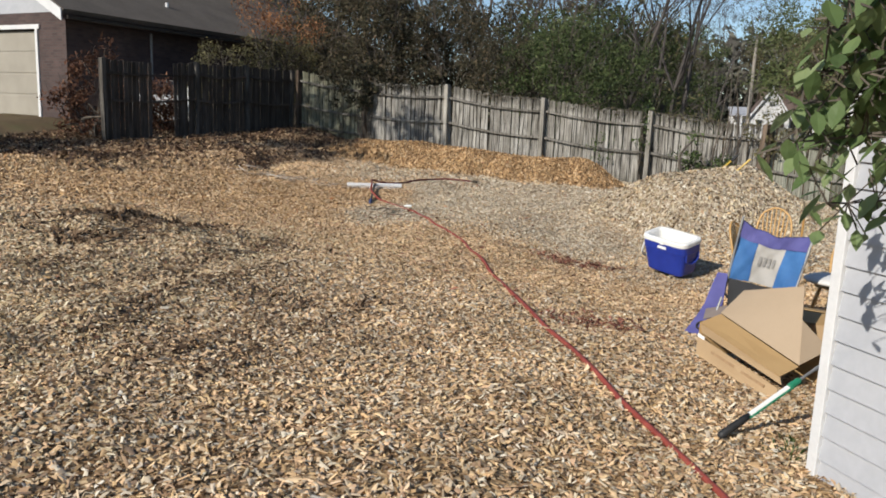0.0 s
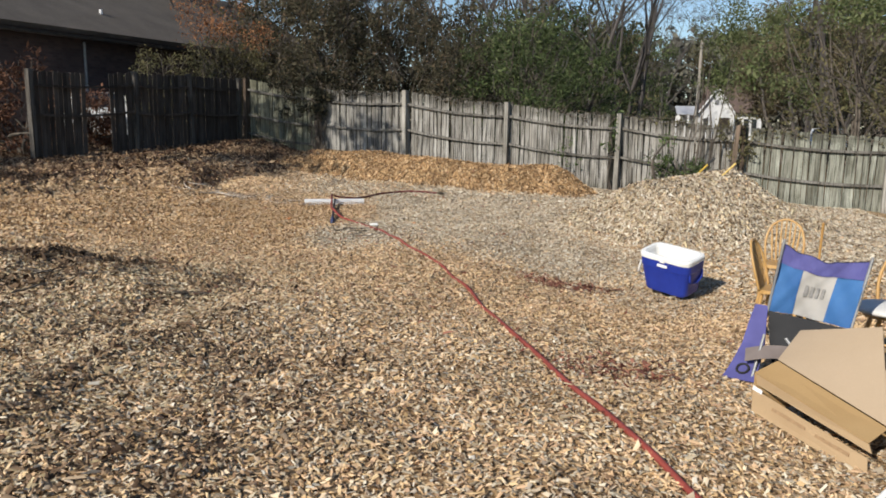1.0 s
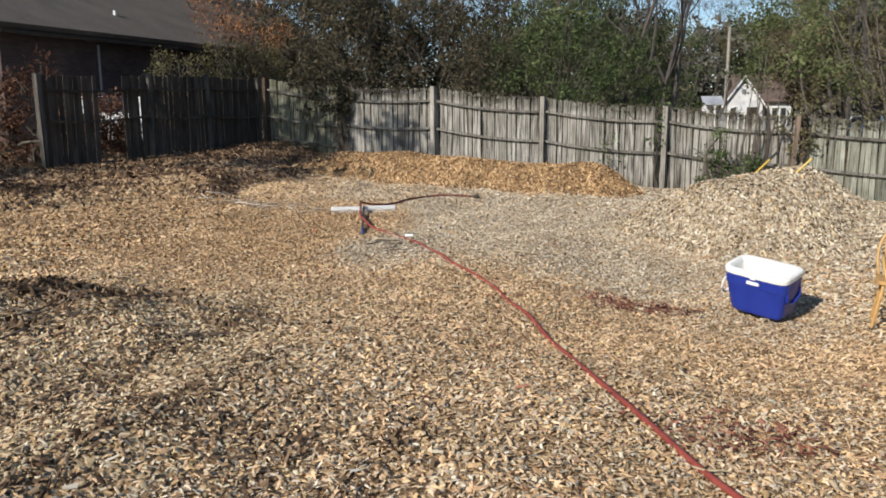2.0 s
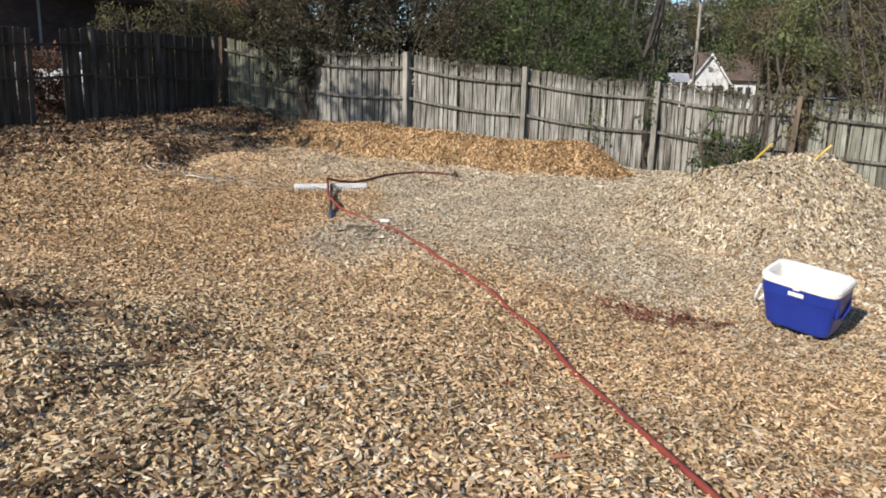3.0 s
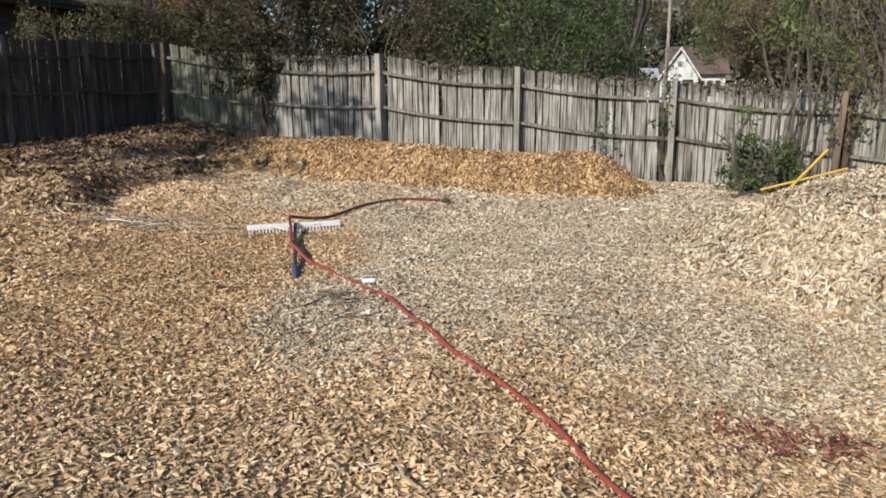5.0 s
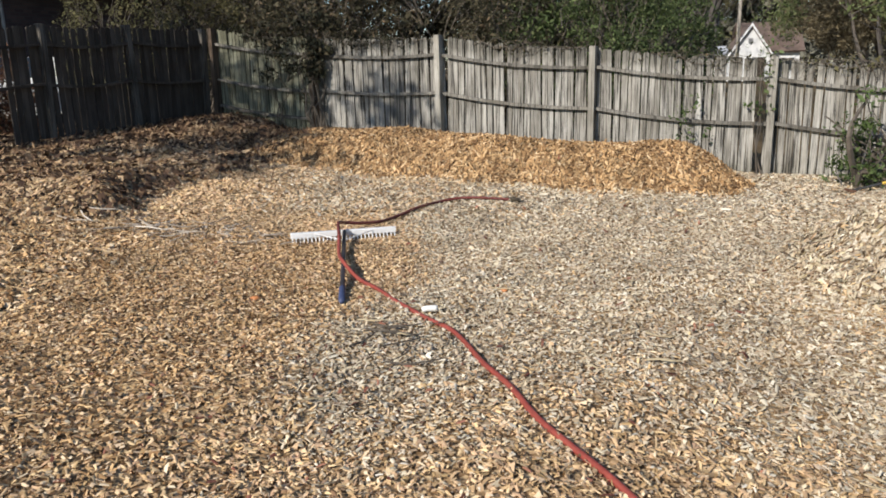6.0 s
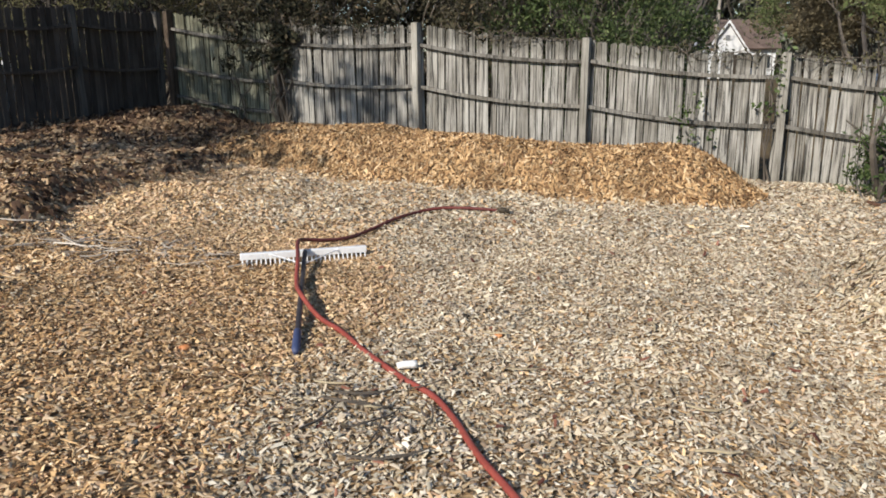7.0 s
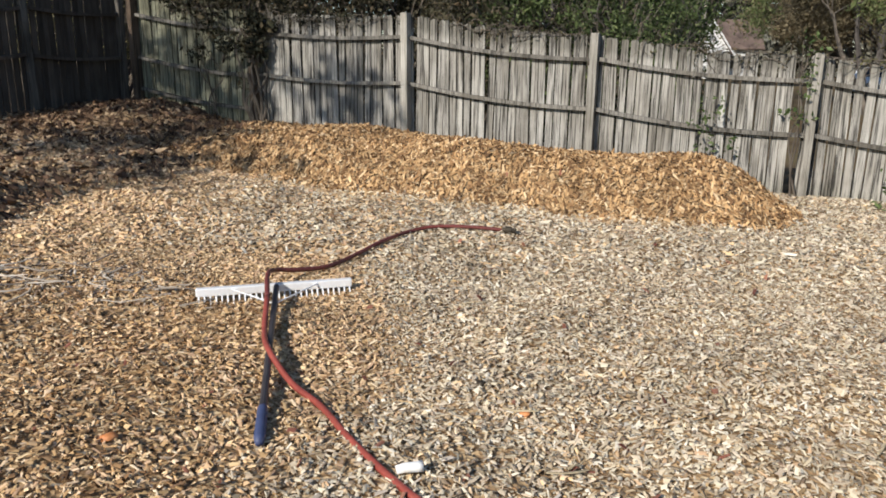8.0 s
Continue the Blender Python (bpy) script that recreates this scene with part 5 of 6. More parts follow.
# ---- red hose and the rake under it ----
def build_rake():
    c = Vector((0.415, 12.72, 0))
    d = Vector((0.947, 0.320, 0)).normalized()
    a = math.degrees(math.atan2(d.y, d.x))
    r = thing("landscape_rake", (c.x, c.y, gz(c.x, c.y)), "wide aluminium landscape rake with blue grip lying on chips", "rake", turn=a)
    bm = bmesh.new()
    box(bm, (0.93, 0.042, 0.05), Matrix.Translation((0, 0, 0.075)), 0.006)
    part("head_bar", bm, ALU, r, "silver aluminium bar")
    for k in range(28):
        x = -0.45 + 0.9 * k / 27
        part("tooth", new_tube([(x, -0.012, 0.055), (x, -0.03, 0.02), (x, -0.052, -0.02)], [0.006, 0.0055, 0.004], 5), ALU, r)
    inv = r.matrix_basis.inverted()
    g = gz(0.8, 11.04)
    p0, p1 = inv @ Vector((0.43, 12.68, gz(0.43, 12.68) + 0.09)), inv @ Vector((0.78, 11.03, g + 0.03))
    part("handle", new_tube([p0, p1], [0.018, 0.018], 10), HANDLE_DARK, r, "dark round handle")
    gd = (p1 - p0).normalized()
    part("grip", new_tube([p1 - gd * 0.26, p1 - gd * 0.24, p1 - gd * 0.02, p1 + gd * 0.02], [0.019, 0.023, 0.024, 0.016], 12), GRIP_BLUE, r, "blue rubber grip", True)
    for sx in (-0.26, 0.26):
        part("brace", new_tube([p0.lerp(p1, 0.16), (sx, -0.01, 0.085)], 0.005, 6), ALU, r)


def build_hose():
    run = [(4.47, 2.2), (4.27, 3.0), (4.1, 3.47), (3.94, 3.86), (3.81, 4.23), (3.66, 4.67), (3.54, 5.09), (3.38, 5.52), (3.21, 6.15), (3.07, 6.78), (2.98, 7.1), (2.82, 7.6), (2.65, 8.02), (2.53, 8.37), (2.32, 8.86), (2.18, 9.08), (2.05, 9.33), (1.90, 9.66), (1.77, 10.0), (1.65, 10.34), (1.55, 10.57), (1.41, 10.73), (1.27, 10.9), (1.12, 11.12), (0.95, 11.38), (0.78, 11.57), (0.62, 11.78)]
    over = [(0.53, 12.04), (0.45, 12.4), (0.37, 12.72), (0.37, 12.93), (0.48, 13.06), (0.64, 13.25), (0.76, 13.55), (0.92, 13.92), (1.09, 14.33), (1.30, 14.49), (1.58, 14.52), (1.86, 14.52)]
    wav = random.Random(3)
    pts = [(x + wav.gauss(0, 0.006), y + wav.gauss(0, 0.01), gz(x, y) + 0.014 + wav.uniform(-0.006, 0.006)) for x, y in run]
    for k, up in ((-2, 0.035), (-1, 0.092)):
        x, y = run[k]
        pts[k] = (x, y, gz(x, y) + up)
    lift = {0: 0.07, 1: 0.11, 2: 0.155, 3: 0.12, 4: 0.07}
    pts += [(x, y, gz(x, y) + lift.get(i, 0.034)) for i, (x, y) in enumerate(over)]
    x0, y0, z0 = pts[0]
    h = thing("garden_hose", (x0, y0, z0), "red rubber garden hose lying across chips and rake", "hose")
    inv = Vector((x0, y0, z0))
    loc = [Vector(p) - inv for p in pts]
    whole = spline(loc, 6)
    cut = 6 * (len(run) + 1)
    part("hose", new_tube(whole[:cut + 1], 0.0155, 10), HOSE, h, smooth=True)
    # stretch from the rake to the coupling, in a darker red
    part("hose_end", new_tube(whole[cut:], 0.0152, 10), HOSE_DARK, h, "hose end in a darker red", True)
    e, f = loc[-1], (loc[-1] - loc[-2]).normalized()
    part("coupling", new_tube([e - f * 0.01, e + f * 0.02, e + f * 0.022, e + f * 0.07, e + f * 0.075, e + f * 0.11], [0.018, 0.022, 0.034, 0.034, 0.026, 0.022], 12), BRASS, h, "dark hose coupling")


build_rake()
build_hose()


# ---- ice chest ----
def build_cooler():
    a = math.degrees(math.atan2(-0.40, 0.41))
    t = thing("cooler", (4.80, 8.62, -0.215), "open blue ice chest with white rim and inside", "cooler", turn=a)
    t.matrix_basis = pose(4.80, 8.62, -0.215, 12, 5, a)
    L, W, H = 0.56, 0.33, 0.345
    bm = bmesh.new()
    rings = []
    for z, k in ((0, 0.80), (0.02, 0.835), (H * 0.72, 0.965), (H * 0.74, 0.985), (H, 0.995)):
        ring = []
        for i in range(24):
            an = 2 * math.pi * i / 24
            cs, sn = math.cos(an), math.sin(an)
            ring.append(bm.verts.new((k * L / 2 * math.copysign(abs(cs) ** 0.35, cs), k * W / 2 * math.copysign(abs(sn) ** 0.35, sn), z)))
        rings.append(ring)
    for r0, r1 in zip(rings, rings[1:]):
        for i in range(24):
            bm.faces.new((r0[i], r0[(i + 1) % 24], r1[(i + 1) % 24], r1[i]))
    bm.faces.new(rings[0][::-1])
    part("body", bm, COOLER_BLUE, t, "blue plastic body")
    bm = bmesh.new()
    rings = []
    for z, dl in ((H - 0.005, 0.008), (H + 0.03, 0.012), (H + 0.045, 0.0), (H + 0.045, -0.05), (H + 0.02, -0.065), (0.07, -0.085)):
        ring = []
        for i in range(24):
            an = 2 * math.pi * i / 24
            cs, sn = math.cos(an), math.sin(an)
            ring.append(bm.verts.new(((L / 2 + dl * 0.6) * math.copysign(abs(cs) ** 0.35, cs), (W / 2 + dl * 0.6) * math.copysign(abs(sn) ** 0.35, sn), z)))
        rings.append(ring)
    for r0, r1 in zip(rings, rings[1:]):
        for i in range(24):
            bm.faces.new((r0[i], r0[(i + 1) % 24], r1[(i + 1) % 24], r1[i]))
    bm.faces.new(rings[-1])
    part("liner", bm, WHITE_PLASTIC, t, "white plastic rim and liner")
    part("handle", new_tube(spline([(-L / 2, -0.11, 0.27), (-L / 2 - 0.035, -0.105, 0.15), (-L / 2 - 0.06, 0.0, 0.07), (-L / 2 - 0.035, 0.105, 0.15), (-L / 2, 0.11, 0.27)], 4), 0.011, 8), WHITE_PLASTIC, t, "white swing handle")
    part("handle", new_tube(spline([(L / 2 * 0.95, -0.10, 0.25), (L / 2 * 0.95, -0.095, 0.17), (L / 2 * 0.93, 0.0, 0.13), (L / 2 * 0.95, 0.095, 0.17), (L / 2 * 0.95, 0.10, 0.25)], 4), 0.011, 8), COOLER_BLUE, t)
    part("badge", new_box((0.11, 0.008, 0.03), Matrix.Translation((0.0, -W / 2 - 0.004, H * 0.86)), 0.003), WHITE_PLASTIC, t, "white blank badge")
    part("latch", new_box((0.05, 0.012, 0.04), Matrix.Translation((0.0, -W / 2 - 0.005, H + 0.005)), 0.003), WHITE_PLASTIC, t)


build_cooler()


# ---- cardboard cartons ----
def build_cartons():
    ox, oy, oz = 4.75, 4.75, gz(4.75, 4.75)
    t = thing("cardboard_box", (ox, oy, oz), "flattened brown cardboard box with open flaps on chips", "box")
    o = Vector((ox, oy, oz))

    def w(*ps):
        return [Vector(p) - o for p in ps]

    fl, fr = Vector((4.46, 4.93, -0.06)), Vector((4.80, 4.38, -0.15))
    fl2, fr2 = Vector((4.47, 4.97, 0.13)), Vector((4.82, 4.45, -0.01))
    bl, br = Vector((4.86, 5.16, 0.27)), Vector((5.18, 4.72, 0.10))
    mid = 0.60
    fl1, fr1 = fl.lerp(fl2, mid), fr.lerp(fr2, mid)
    part("front_panel", slab(w(fl, fr, fr1, fl1), 0.005), CARD, t)
    part("front_flap", slab(w(fl1 + Vector((0.02, 0.01, 0.02)), fr1 + Vector((0.02, 0.01, 0.02)), fr2 + Vector((0.005, 0.0, 0)), fl2 + Vector((0.005, 0, 0))), 0.005), CARD, t, "paler folded flap")
    f3, f4 = fl2.lerp(bl, 0.34), fr2.lerp(br, 0.34)
    part("top_flap", slab(w(fl2, fr2, f4, f3), 0.005), CARD_DARK, t, "darker tan top flap")
    up = Vector((0.0, 0.0, 0.012))
    e1, e2 = Vector((4.76, 5.19, 0.31)), Vector((5.02, 4.86, 0.43))
    part("top_panel", sheet(lambda u, v: (f3 + up).lerp(f4 + up, u).lerp(e1.lerp(e2, u), v) - o, 10, 10, 0.006), CARD_PALE, t, "pale tan top panel")
    part("corner_flap", slab(w(f4 + up, Vector((5.13, 4.66, 0.11)), (f4 + up).lerp(e2, 0.55)), 0.006), CARD_PALE, t, "pale tan corner flap")
    part("back_panel", slab(w(Vector((4.85, 5.18, -0.08)), Vector((5.16, 4.70, -0.14)), br, bl), 0.005), CARD_DARK, t)
    part("side_panel", slab(w(fl, Vector((4.85, 5.14, -0.08)), bl, fl2), 0.005), CARD_DARK, t)
    ex = (fr - fl).normalized()
    for s, wd in ((0.30, 0.07), (0.42, 0.05), (0.72, 0.09)):
        c = fl.lerp(fr, s).lerp(fl1.lerp(fr1, s), 0.55) + Vector((-0.006, -0.004, 0))
        bm = slab(w(c - ex * wd, c + ex * wd, c + ex * wd + Vector((0.004, 0.002, 0.016)), c - ex * wd + Vector((0.004, 0.002, 0.016))), 0.002)
        part("print_bar", bm, PRINT, t, "faded brown printed bar")
    part("tape", slab(w(fl1 + Vector((-0.004, -0.002, -0.005)), fl1.lerp(fr1, 0.09) + Vector((-0.004, -0.002, -0.005)), fl1.lerp(fr1, 0.09) + Vector((0.0, 0.0, 0.014)), fl1 + Vector((0.0, 0.0, 0.016))), 0.003), WHITE_PLASTIC, t, "white packing tape")
    t2 = thing("cardboard_box", (5.25, 5.15, gz(5.25, 5.15)), "small brown cardboard box behind the larger one", "box", turn=-28)
    part("body", new_box((0.34, 0.42, 0.30), Matrix.Translation((0, 0, 0.15)), 0.004), CARD, t2)
    part("flap", slab([(-0.17, -0.21, 0.302), (0.17, -0.21, 0.302), (0.17, -0.02, 0.33), (-0.17, -0.02, 0.33)], 0.004), CARD_DARK, t2)
    part("flap", slab([(-0.17, 0.02, 0.33), (0.17, 0.02, 0.33), (0.17, 0.21, 0.302), (-0.17, 0.21, 0.302)], 0.004), CARD_DARK, t2)


build_cartons()


# ---- collapsed camp chair ----
def build_camp_chair():
    tl, tr = Vector((4.845, 5.79, 0.69)), Vector((5.26, 5.56, 0.63))
    ll, lr = Vector((4.79, 5.80, 0.27)), Vector((5.14, 5.48, 0.25))
    o = Vector((4.95, 5.6, gz(4.95, 5.6)))
    t = thing("camp_chair", tuple(o), "sagging folding camp chair in blue, purple and grey canvas", "chair")
    back = (tr - tl).cross(ll - tl).normalized()
    if back.y < 0:
        back = -back

    def cloth_at(uu, vv, push=0.0):
        p = tl.lerp(tr, uu).lerp(ll.lerp(lr, uu), vv)
        sag = math.sin(math.pi * uu)
        return p - o + back * (0.05 * sag * (0.4 + 0.6 * vv) + push + 0.011 * math.sin(9 * uu + 5 * vv) + 0.006 * math.sin(17 * uu - 11 * vv) + 0.002 * math.sin(34 * uu + 17 * vv)) - Vector((0, 0, 1)) * ((0.05 * sag + 0.016 * math.sin(3 * math.pi * uu) ** 2 * (uu < 0.6)) * (1 - vv) ** 2)

    def cloth(u0, u1, v0, v1, push=0.0):
        return sheet(lambda u, v: cloth_at(u0 + (u1 - u0) * u, v0 + (v1 - v0) * v, push), 24, 16, 0.004)

    part("back_top_band", cloth(0, 1, 0.0, 0.27, -0.004), CLOTH_PURPLE, t, "purple blue canvas band")
    hem = [cloth_at(k / 16, 0.0) for k in range(17)]
    part("hem", new_tube(hem, 0.006, 6), CLOTH_NAVY, t, "dark blue sewn hem")
    part("back_stripe", cloth(0.0, 0.29, 0.27, 1.0), CLOTH_BLUE, t, "blue canvas stripe")
    part("back_stripe", cloth(0.29, 0.68, 0.27, 1.0), CLOTH_GREY, t, "pale grey canvas stripe")
    part("back_stripe", cloth(0.68, 1.0, 0.27, 1.0), CLOTH_BLUE, t, "blue canvas stripe")
    for k in range(4):
        part("print_bar", cloth(0.36 + 0.066 * k, 0.40 + 0.066 * k, 0.50, 0.68, -0.007), PRINT_GREY, t, "grey unreadable lettering")
    down = (ll - tl).normalized()
    for a, b in ((tl, ll), (tr, lr)):
        part("back_tube", new_tube([a - o - down * 0.03 - back * 0.012, b - o + down * 0.22 - back * 0.012], 0.009, 8), TUBE, t)
    g = o.z
    for a, b in (((4.82, 5.55, g + 0.30), (4.98, 5.30, g + 0.05)), ((4.72, 5.62, g + 0.30), (4.62, 5.50, g + 0.01)), ((4.98, 5.55, g + 0.05), (4.70, 5.85, g + 0.38)), ((5.2, 5.6, g + 0.02), (5.05, 5.35, g + 0.36))):
        part("leg_tube", new_tube([Vector(a) - o, Vector(b) - o], 0.009, 8), TUBE, t)
    # armrest strip sliding down to the chips, with its cup ring
    a0, a1, a2 = Vector((4.74, 5.82, 0.30)), Vector((4.66, 5.70, 0.08)), Vector((4.53, 5.55, -0.09))

    def arm(u, v):
        p = a0.lerp(a1, u * 2) if u < 0.5 else a1.lerp(a2, u * 2 - 1)
        side = Vector((0.80, -0.55, 0.02)).normalized()
        wd = 0.075 + 0.115 * u
        return p - o + side * (wd * (v - 0.3)) + Vector((0, 0, 0.012 * math.sin(6 * u)))

    part("armrest", sheet(arm, 10, 4, 0.006), CLOTH_PURPLE, t, "purple canvas armrest")
    cup, cu, cv = arm(0.84, 0.5), arm(0.9, 0.5) - arm(0.78, 0.5), arm(0.84, 0.8) - arm(0.84, 0.2)
    cu.normalize()
    cv.normalize()
    cn = cu.cross(cv)
    cn = (cn if cn.z > 0 else -cn) * 0.009
    ring = [cup + cn + cu * (0.034 * math.cos(k * math.pi / 8)) + cv * (0.034 * math.sin(k * math.pi / 8)) for k in range(17)]
    part("cup_ring", new_tube(ring, 0.007, 6), CLOTH_BLACK, t, "black cup holder ring")

    def seat(u, v):
        p = ll.lerp(lr, u) - o
        q = Vector((4.76, 5.50, g + 0.14)).lerp(Vector((5.0, 5.2, g + 0.16)), u) - o
        return p.lerp(q, v) - Vector((0, 0, 0.10 * math.sin(math.pi * v)))

    part("seat", sheet(lambda u, v: seat(u, v) + Vector((0, 0, v * (0.022 * math.sin(11 * u + 4 * v) + 0.014 * math.sin(17 * v - 6 * u)))), 14, 10, 0.004), CLOTH_BLACK, t, "black crumpled canvas seat")

    def arm2(u, v):
        p = Vector((4.60, 5.56, g + 0.15)).lerp(Vector((4.84, 5.38, g + 0.21)), u) - o
        return p + Vector((0.03, 0.10, 0.05)) * v + Vector((0, 0, 0.02 * math.sin(3 * u)))

    part("strap", sheet(arm2, 6, 2, 0.004), CLOTH_BROWN_SHADED, t, "brown canvas strap in shade-darkened colour")


build_camp_chair()


# ---- spindle-back wooden chairs ----
def build_wood_chair(name, label):
    """An upright bow-back chair at the origin, facing -y."""
    t = thing(name, (0, 0, 0), label, "chair", "wooden chairs by the shed")
    bm = bmesh.new()
    ring0 = [bm.verts.new((0.205 * math.copysign(abs(math.cos(a)) ** 0.7, math.cos(a)), 0.20 * math.copysign(abs(math.sin(a)) ** 0.7, math.sin(a)), 0.43)) for a in (2 * math.pi * k / 24 for k in range(24))]
    ring1 = [bm.verts.new((v.co.x * 0.98, v.co.y * 0.98, 0.465)) for v in ring0]
    for i in range(24):
        bm.faces.new((ring0[i], ring0[(i + 1) % 24], ring1[(i + 1) % 24], ring1[i]))
    bm.faces.new(ring0[::-1])
    bm.faces.new(ring1)
    part("seat", bm, HONEY, t)
    for sx in (-1, 1):
        for sy in (-1, 1):
            p0, p1 = Vector((sx * 0.13, sy * 0.13, 0.44)), Vector((sx * 0.20, sy * 0.20, 0.0))
            part("leg", new_tube([p0, p0.lerp(p1, 0.3), p0.lerp(p1, 0.45), p0.lerp(p1, 0.6), p1], [0.014, 0.019, 0.016, 0.02, 0.012], 8), HONEY, t)
        part("stretcher", new_tube([(sx * 0.17, -0.17, 0.18), (sx * 0.17, 0.17, 0.18)], 0.01, 8), HONEY, t)
    part("stretcher", new_tube([(-0.17, 0, 0.18), (0.17, 0, 0.18)], 0.01, 8), HONEY, t)
    bow = [(-0.17, 0.15, 0.46), (-0.19, 0.19, 0.68), (-0.14, 0.235, 0.87), (0, 0.26, 0.95), (0.14, 0.235, 0.87), (0.19, 0.19, 0.68), (0.17, 0.15, 0.46)]
    part("bow", new_tube(spline(bow, 6), 0.0125, 8), HONEY, t, smooth=True)
    for k in range(7):
        x = -0.126 + 0.042 * k
        top = 0.945 - 0.085 * (abs(x) / 0.13) ** 2
        part("spindle", new_tube([(x * 0.85, 0.165, 0.46), (x, 0.20, 0.66), (x * 1.12, 0.165 + (top - 0.46) * 0.19, top)], [0.007, 0.0095, 0.006], 7), HONEY, t)
    return t


wc = build_wood_chair("wooden_chair", "honey coloured spindle-back wooden chair beside another chair")
wc2 = copy_thing(wc, Matrix())
wc3 = copy_thing(wc, Matrix())
wc.matrix_basis = pose(5.66, 8.12, gz(5.66, 8.12), 0, 0, -22) @ Matrix.Diagonal((0.86, 0.86, 0.78, 1))
wc3.matrix_basis = pose(5.27, 6.92, gz(5.27, 6.92), -4, 0, 58) @ Matrix.Diagonal((0.78, 0.8, 0.76, 1))
tagged(wc3, "low honey coloured spindle-back wooden chair behind the camp chair")
wc2.matrix_basis = pose(5.61, 5.92, gz(5.61, 5.92), 0, 0, -40) @ Matrix.Diagonal((0.86, 0.86, 0.78, 1))
tagged(wc2, "honey coloured spindle-back wooden chair with a white cushion")
cush = thing("seat_cushion", (5.55, 5.88, gz(5.61, 5.92) + 0.365), "white round seat cushion on the wooden chair", "cushion", turn=-30)
bm = bmesh.new()
bmesh.ops.create_uvsphere(bm, u_segments=20, v_segments=10, radius=0.205)
bmesh.ops.transform(bm, matrix=Matrix.Translation((0, 0, 0.028)) @ Matrix.Diagonal((1.08, 1.05, 0.2, 1)), verts=bm.verts)
part("pad", bm, CUSHION, cush, smooth=True)


# ---- long-handled tools ----
def build_pole_tool():
    a, b = Vector((4.36, 3.67, gz(4.36, 3.67) + 0.02)), Vector((4.99, 4.06, 0.29))
    t = thing("pole_tool", tuple(a), "green and white pole tool with black head leaning by shed", "tool")
    d = b - a
    u = d.normalized()
    part("head", new_tube([(0, 0, 0), u * 0.02, u * 0.15, u * 0.19], [0.012, 0.02, 0.018, 0.014], 10), BLACK, t, "black rubber head", True)
    part("sleeve", new_tube([u * 0.18, u * 0.45], 0.014, 10), WHITE_PLASTIC, t, "white printed sleeve")
    part("grip", new_tube([u * 0.44, u * 0.45, u * 0.51, u * 0.52], [0.013, 0.017, 0.017, 0.011], 10), GREEN_PAINT, t, "green grip")
    side = u.cross(Vector((0, 0, 1))).normalized()
    part("rod", new_tube([u * 0.18 + side * 0.016, u * 0.46 + side * 0.016], 0.005, 8), GREEN_PAINT, t, "green side rod")
    part("pole", new_tube([u * 0.50, d], 0.0075, 8), TUBE, t, "thin grey pole")


def build_yellow_tools():
    a, b = Vector((5.84, 11.96, 0.44)), Vector((6.26, 11.93, 0.88))
    t = thing("rake_tool", tuple(a), "yellow handled garden tool sticking out of the pale pile", "tool")
    d = b - a
    u = d.normalized()
    part("handle", new_tube([u * 0.22, d - u * 0.1], 0.012, 8), YELLOW, t, "yellow fibreglass handle")
    part("ferrule", new_tube([(0, 0, 0), u * 0.24], [0.012, 0.014], 8), BLACK, t)
    part("grip", new_tube([d - u * 0.12, d], 0.014, 8), YELLOW, t)
    part("head", new_box((0.10, 0.16, 0.03), pose(-0.02, 0, 0.0, 0, 10, 0), 0.006), BLACK, t)
    a, b = Vector((5.80, 15.4, gz(5.80, 15.4) + 0.03)), Vector((7.32, 15.32, 0.44))
    t = thing("hoe", tuple(a), "long yellow handled hoe lying across behind the pile", "hoe")
    d = b - a
    u = d.normalized()
    part("handle", new_tube([u * 0.3, d - u * 0.1], 0.016, 8), YELLOW, t, "yellow fibreglass handle")
    part("ferrule", new_tube([(0, 0, 0), u * 0.32], [0.014, 0.018], 8), BLACK, t)
    part("grip", new_tube([d - u * 0.12, d], 0.019, 8), BLACK, t)
    part("head", new_box((0.08, 0.15, 0.03), pose(-0.02, 0, 0.0, 0, 10, 0), 0.006), STEEL, t, "rusty steel head")
    a2, b2 = Vector((5.86, 14.29, 0.10)), Vector((6.62, 14.48, 0.84))
    s = thing("shovel", tuple(a2), "rusty shovel with a yellow handle stuck in chips", "shovel")
    d = b2 - a2
    u = d.normalized()
    side = u.cross(Vector((0.3, -1, 0.2))).normalized()
    nn = side.cross(u)

    def blade(p, q):
        w = 0.11 * (1 - 0.75 * max(0, p - 0.55) ** 1.5 / 0.3)
        return -u * (0.30 * p - 0.02) + side * ((q - 0.5) * 2 * max(0.02, w)) + nn * (0.10 * (q - 0.5) ** 2)

    part("blade", sheet(blade, 8, 6, 0.003), STEEL, s, "rusty brown steel blade")
    part("socket", new_tube([-u * 0.03, u * 0.24], [0.02, 0.018], 8), STEEL, s)
    part("handle", new_tube([u * 0.22, d - u * 0.16], 0.016, 8), YELLOW, s, "yellow fibreglass handle")
    part("grip", new_tube([d - u * 0.16, d], 0.022, 8), BLACK, s, "black handle grip")


build_pole_tool()
build_yellow_tools()


# ---- small litter ----
def pebble(name, label, category, x, y, size, mat, seed, squash=0.6):
    rng = random.Random(seed)
    t = thing(name, (x, y, gz(x, y) + 0.012), label, category, turn=rng.uniform(0, 360))
    bm = bmesh.new()
    bmesh.ops.create_icosphere(bm, subdivisions=2, radius=size)
    for v in bm.verts:
        v.co *= 1 + rng.gauss(0, 0.10)
        v.co.z = max(-size * 0.3, v.co.z * squash)
        v.co.x *= 1.25
    part("piece", bm, mat, t, smooth=True)


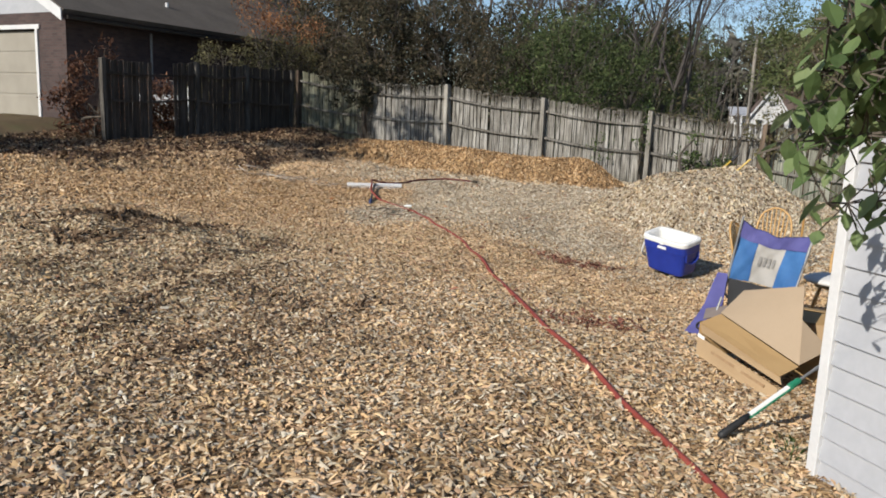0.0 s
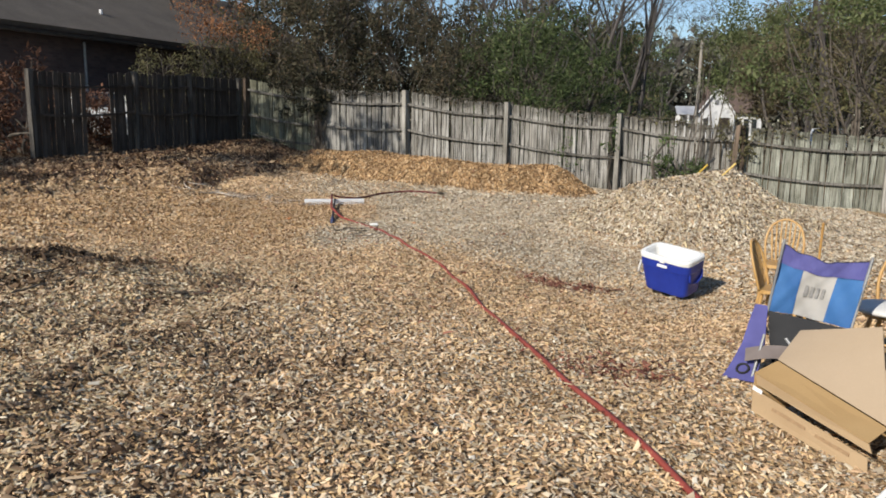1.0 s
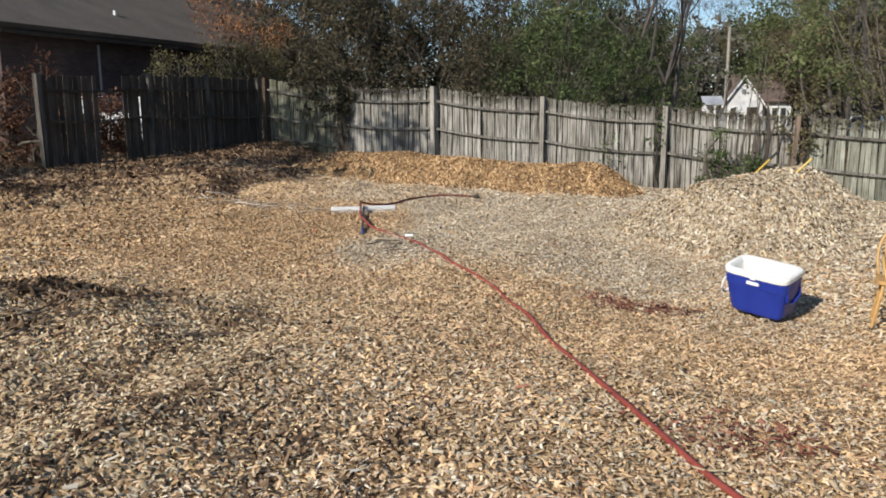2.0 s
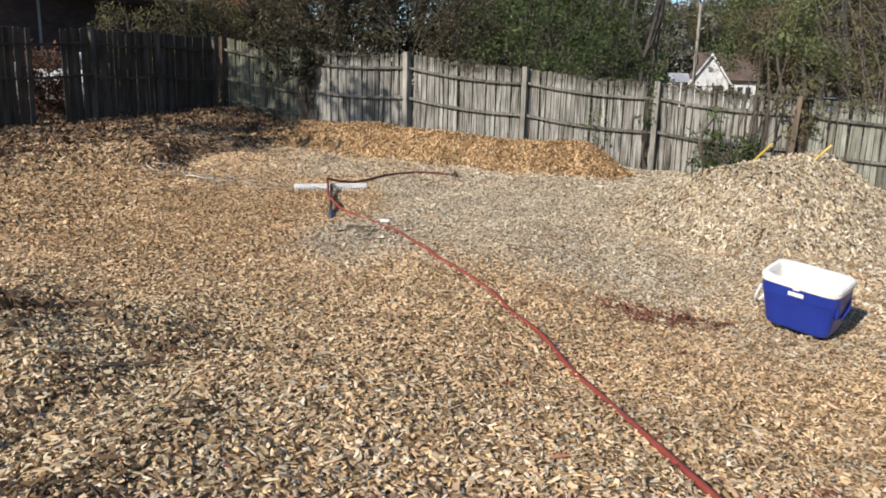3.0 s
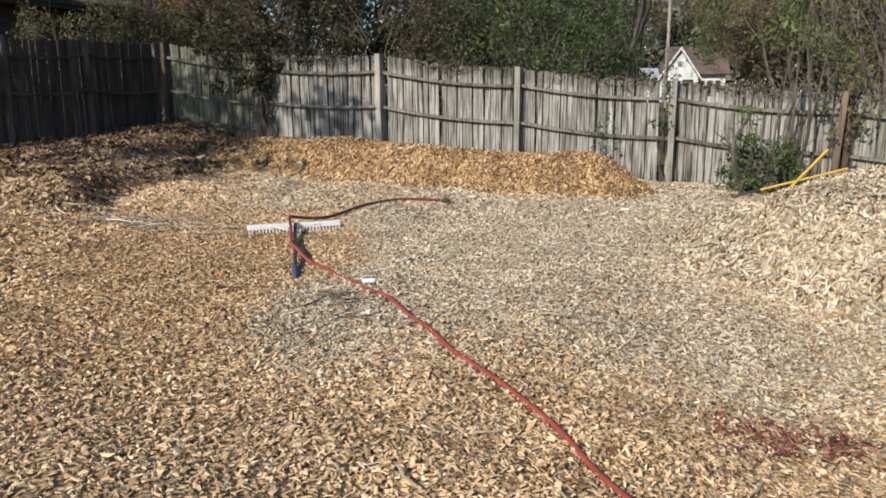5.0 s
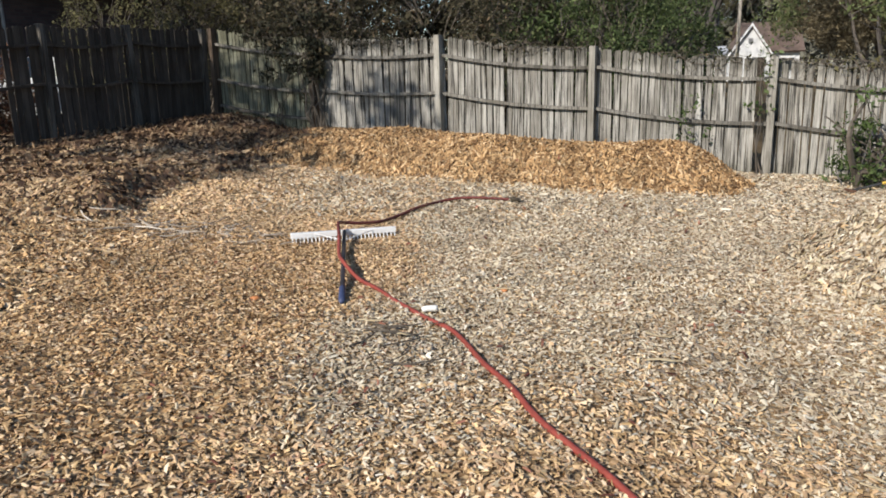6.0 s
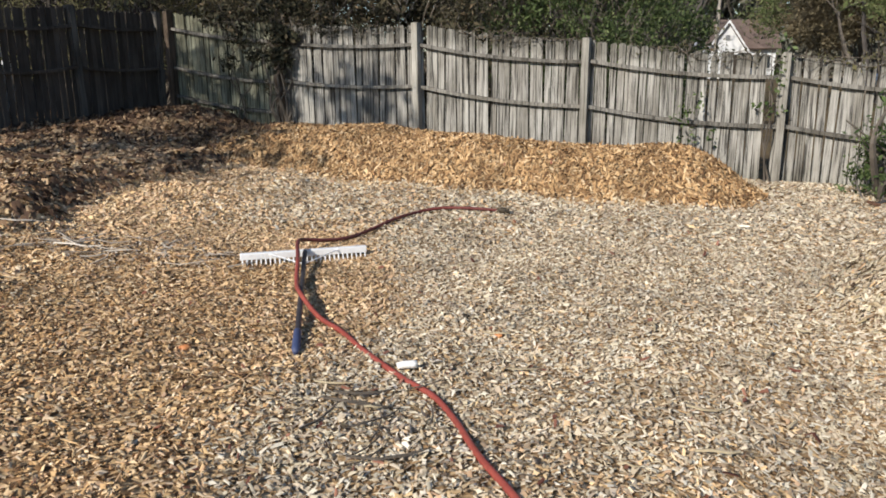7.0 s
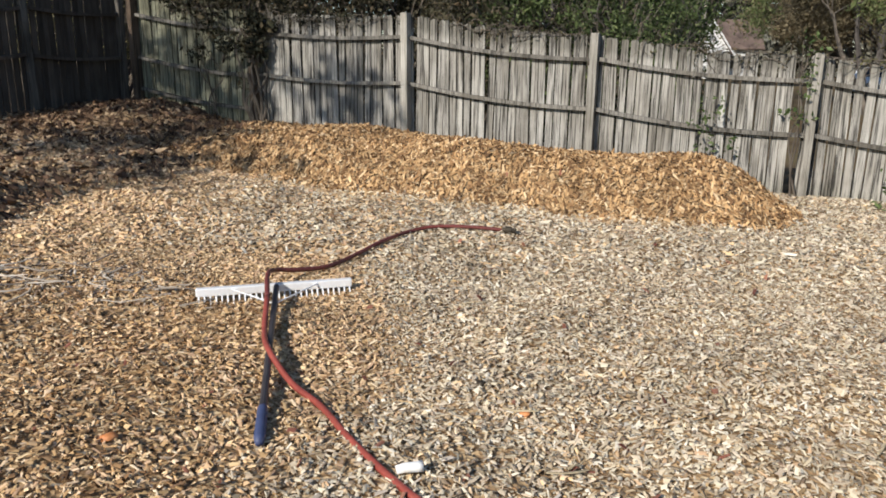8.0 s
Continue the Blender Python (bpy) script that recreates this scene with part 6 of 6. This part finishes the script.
pebble("fruit_peel", "piece of orange brown fruit peel on the chips", "peel", 0.22, 10.95, 0.028, ORANGE, 1)
pebble("fruit_peel", "piece of orange brown fruit peel on the chips", "peel", 1.85, 11.39, 0.02, ORANGE, 2)
pebble("wood_block", "dark knot of wood among the chips", "wood", 1.66, 11.66, 0.022, BRASS, 3)
cup = thing("paper_cup", (1.39, 10.85, gz(1.39, 10.85) + 0.035), "crushed white paper cup lying on the chips", "cup", turn=20)
part("cup_body", new_tube([(-0.05, 0, 0), (-0.02, 0, 0.004), (0.03, 0, 0.0), (0.05, 0, 0.0)], [0.016, 0.019, 0.021, 0.022], 12), WHITE_PLASTIC, cup, smooth=True)


def twigs(name, cx, cy, sx, sy, n, length, mat, label, seed):
    rng = random.Random(seed)
    bm = bmesh.new()
    for _ in range(n):
        x, y = cx + rng.gauss(0, sx), cy + rng.gauss(0, sy)
        a = rng.gauss(0.6, 0.8)
        L = length * rng.uniform(0.4, 1.3)
        p = [Vector((x + L * s * math.cos(a + 0.3 * s), y + L * s * math.sin(a + 0.3 * s), 0)) for s in (-0.5, -0.15, 0.2, 0.5)]
        for q in p:
            q.z = gz(q.x, q.y) + 0.022 + rng.uniform(0, 0.02)
        tube(bm, p, [0.005 * rng.uniform(0.6, 1.4)] * 3 + [0.002], 4)
    ob = part(name, bm, mat, None)
    tagged(ob, label, "twigs", kind="stuff")


twigs("twigs", 1.32, 10.25, 0.16, 0.28, 11, 0.26, BARK, "tangle of dark dry twigs on the chips", 1)
twigs("twigs", -1.0, 12.7, 0.45, 0.22, 36, 0.30, CHIP_ASH, "grey dry twigs scattered by the rake", 2)
twigs("twigs", 2.6, 9.0, 2.2, 3.0, 50, 0.17, STRAW, "splintered pale sticks among the chips", 3)
twigs("twigs", -0.4, 6.6, 0.5, 0.4, 40, 0.25, BARK, "dark dry twigs on a low mound", 4)

for cx, cy, sx, sy, n, sd in ((-1.0, 12.7, 0.42, 0.22, 220, 13), (1.25, 10.35, 0.25, 0.34, 70, 14)):
    r_ = np.random.default_rng(sd)
    scatter("grey_shreds", cx + r_.normal(0, sx, n), cy + r_.normal(0, sy, n), 0.018, 0.05, 0.013, 0.006, 0.3, CHIP_ASH, "ash grey shredded wood on the chips", "wood chips", sd)

# reddish bark shreds in two patches, and a few strewn over the yard
for cx, cy, sx, sy, n, sd in ((1.2, 9.0, 1.6, 2.6, 420, 7), (3.7, 8.65, 0.26, 0.10, 420, 5), (3.76, 5.5, 0.22, 0.18, 260, 6)):
    r_ = np.random.default_rng(sd)
    scatter("bark_shreds", cx + r_.normal(0, sx, n), cy + r_.normal(0, sy, n), 0.03, 0.045, 0.014, 0.006, 0.4, BARK_RED, "reddish brown bark shreds on the chips", "bark", sd)


def tuft(x, y, n, tall, seed):
    """A weed of grass blades at the foot of the shed."""
    rng = random.Random(seed)
    t = thing("grass_tuft", (x, y, gz(x, y)), "small tuft of green weeds at the shed foot", "grass")
    bm = bmesh.new()
    for _ in range(n):
        a, r = rng.uniform(0, 2 * math.pi), rng.uniform(0, 0.07)
        p = Vector((r * math.cos(a), r * math.sin(a), 0))
        d = Vector((math.cos(a), math.sin(a), 0))
        hgt, w = tall * rng.uniform(0.4, 1.1), rng.uniform(0.003, 0.006)
        s = d.cross(Vector((0, 0, 1))) * w
        m, e = p + d * hgt * 0.3 + Vector((0, 0, hgt * 0.6)), p + d * hgt * 0.8 + Vector((0, 0, hgt * 0.85))
        v = [bm.verts.new(q) for q in (p - s, p + s, m + s * 0.8, m - s * 0.8, e)]
        bm.faces.new((v[0], v[1], v[2], v[3]))
        bm.faces.new((v[3], v[2], v[4]))
    part("foliage", bm, LEAF_FRESH, t)


tuft(4.64, 3.56, 26, 0.055, 1)
tuft(4.70, 3.72, 22, 0.05, 2)
tuft(4.60, 3.64, 14, 0.04, 3)

stake = thing("garden_stake", (5.83, 7.8, gz(5.83, 7.8)), "thin pale wooden stake stuck in the chips", "stake")
part("rod", new_tube([(0.02, 0.02, -0.05), (0, -0.08, 0.76)], 0.011, 7), HONEY, stake)


# brown plank leaning beside a fence post
plank = thing("plank", (7.30, 15.93, gz(7.30, 15.93)), "weathered brown plank leaning against the fence post", "plank")
bm = bmesh.new()
pt = Vector((0.10, 0.04, 1.42 - gz(7.30, 15.93)))
ps = Vector((0.94, -0.34, 0)) * 0.045
pn = Vector((0.34, 0.94, 0)) * 0.012
slab([tuple(Vector((0, 0, -0.05)) - ps), tuple(Vector((0, 0, -0.05)) + ps), tuple(pt + ps * 0.9), tuple(pt - ps * 0.9 - Vector((0, 0, 0.03)))], 0.024, bm)
part("board", bm, POST_BROWN, plank)
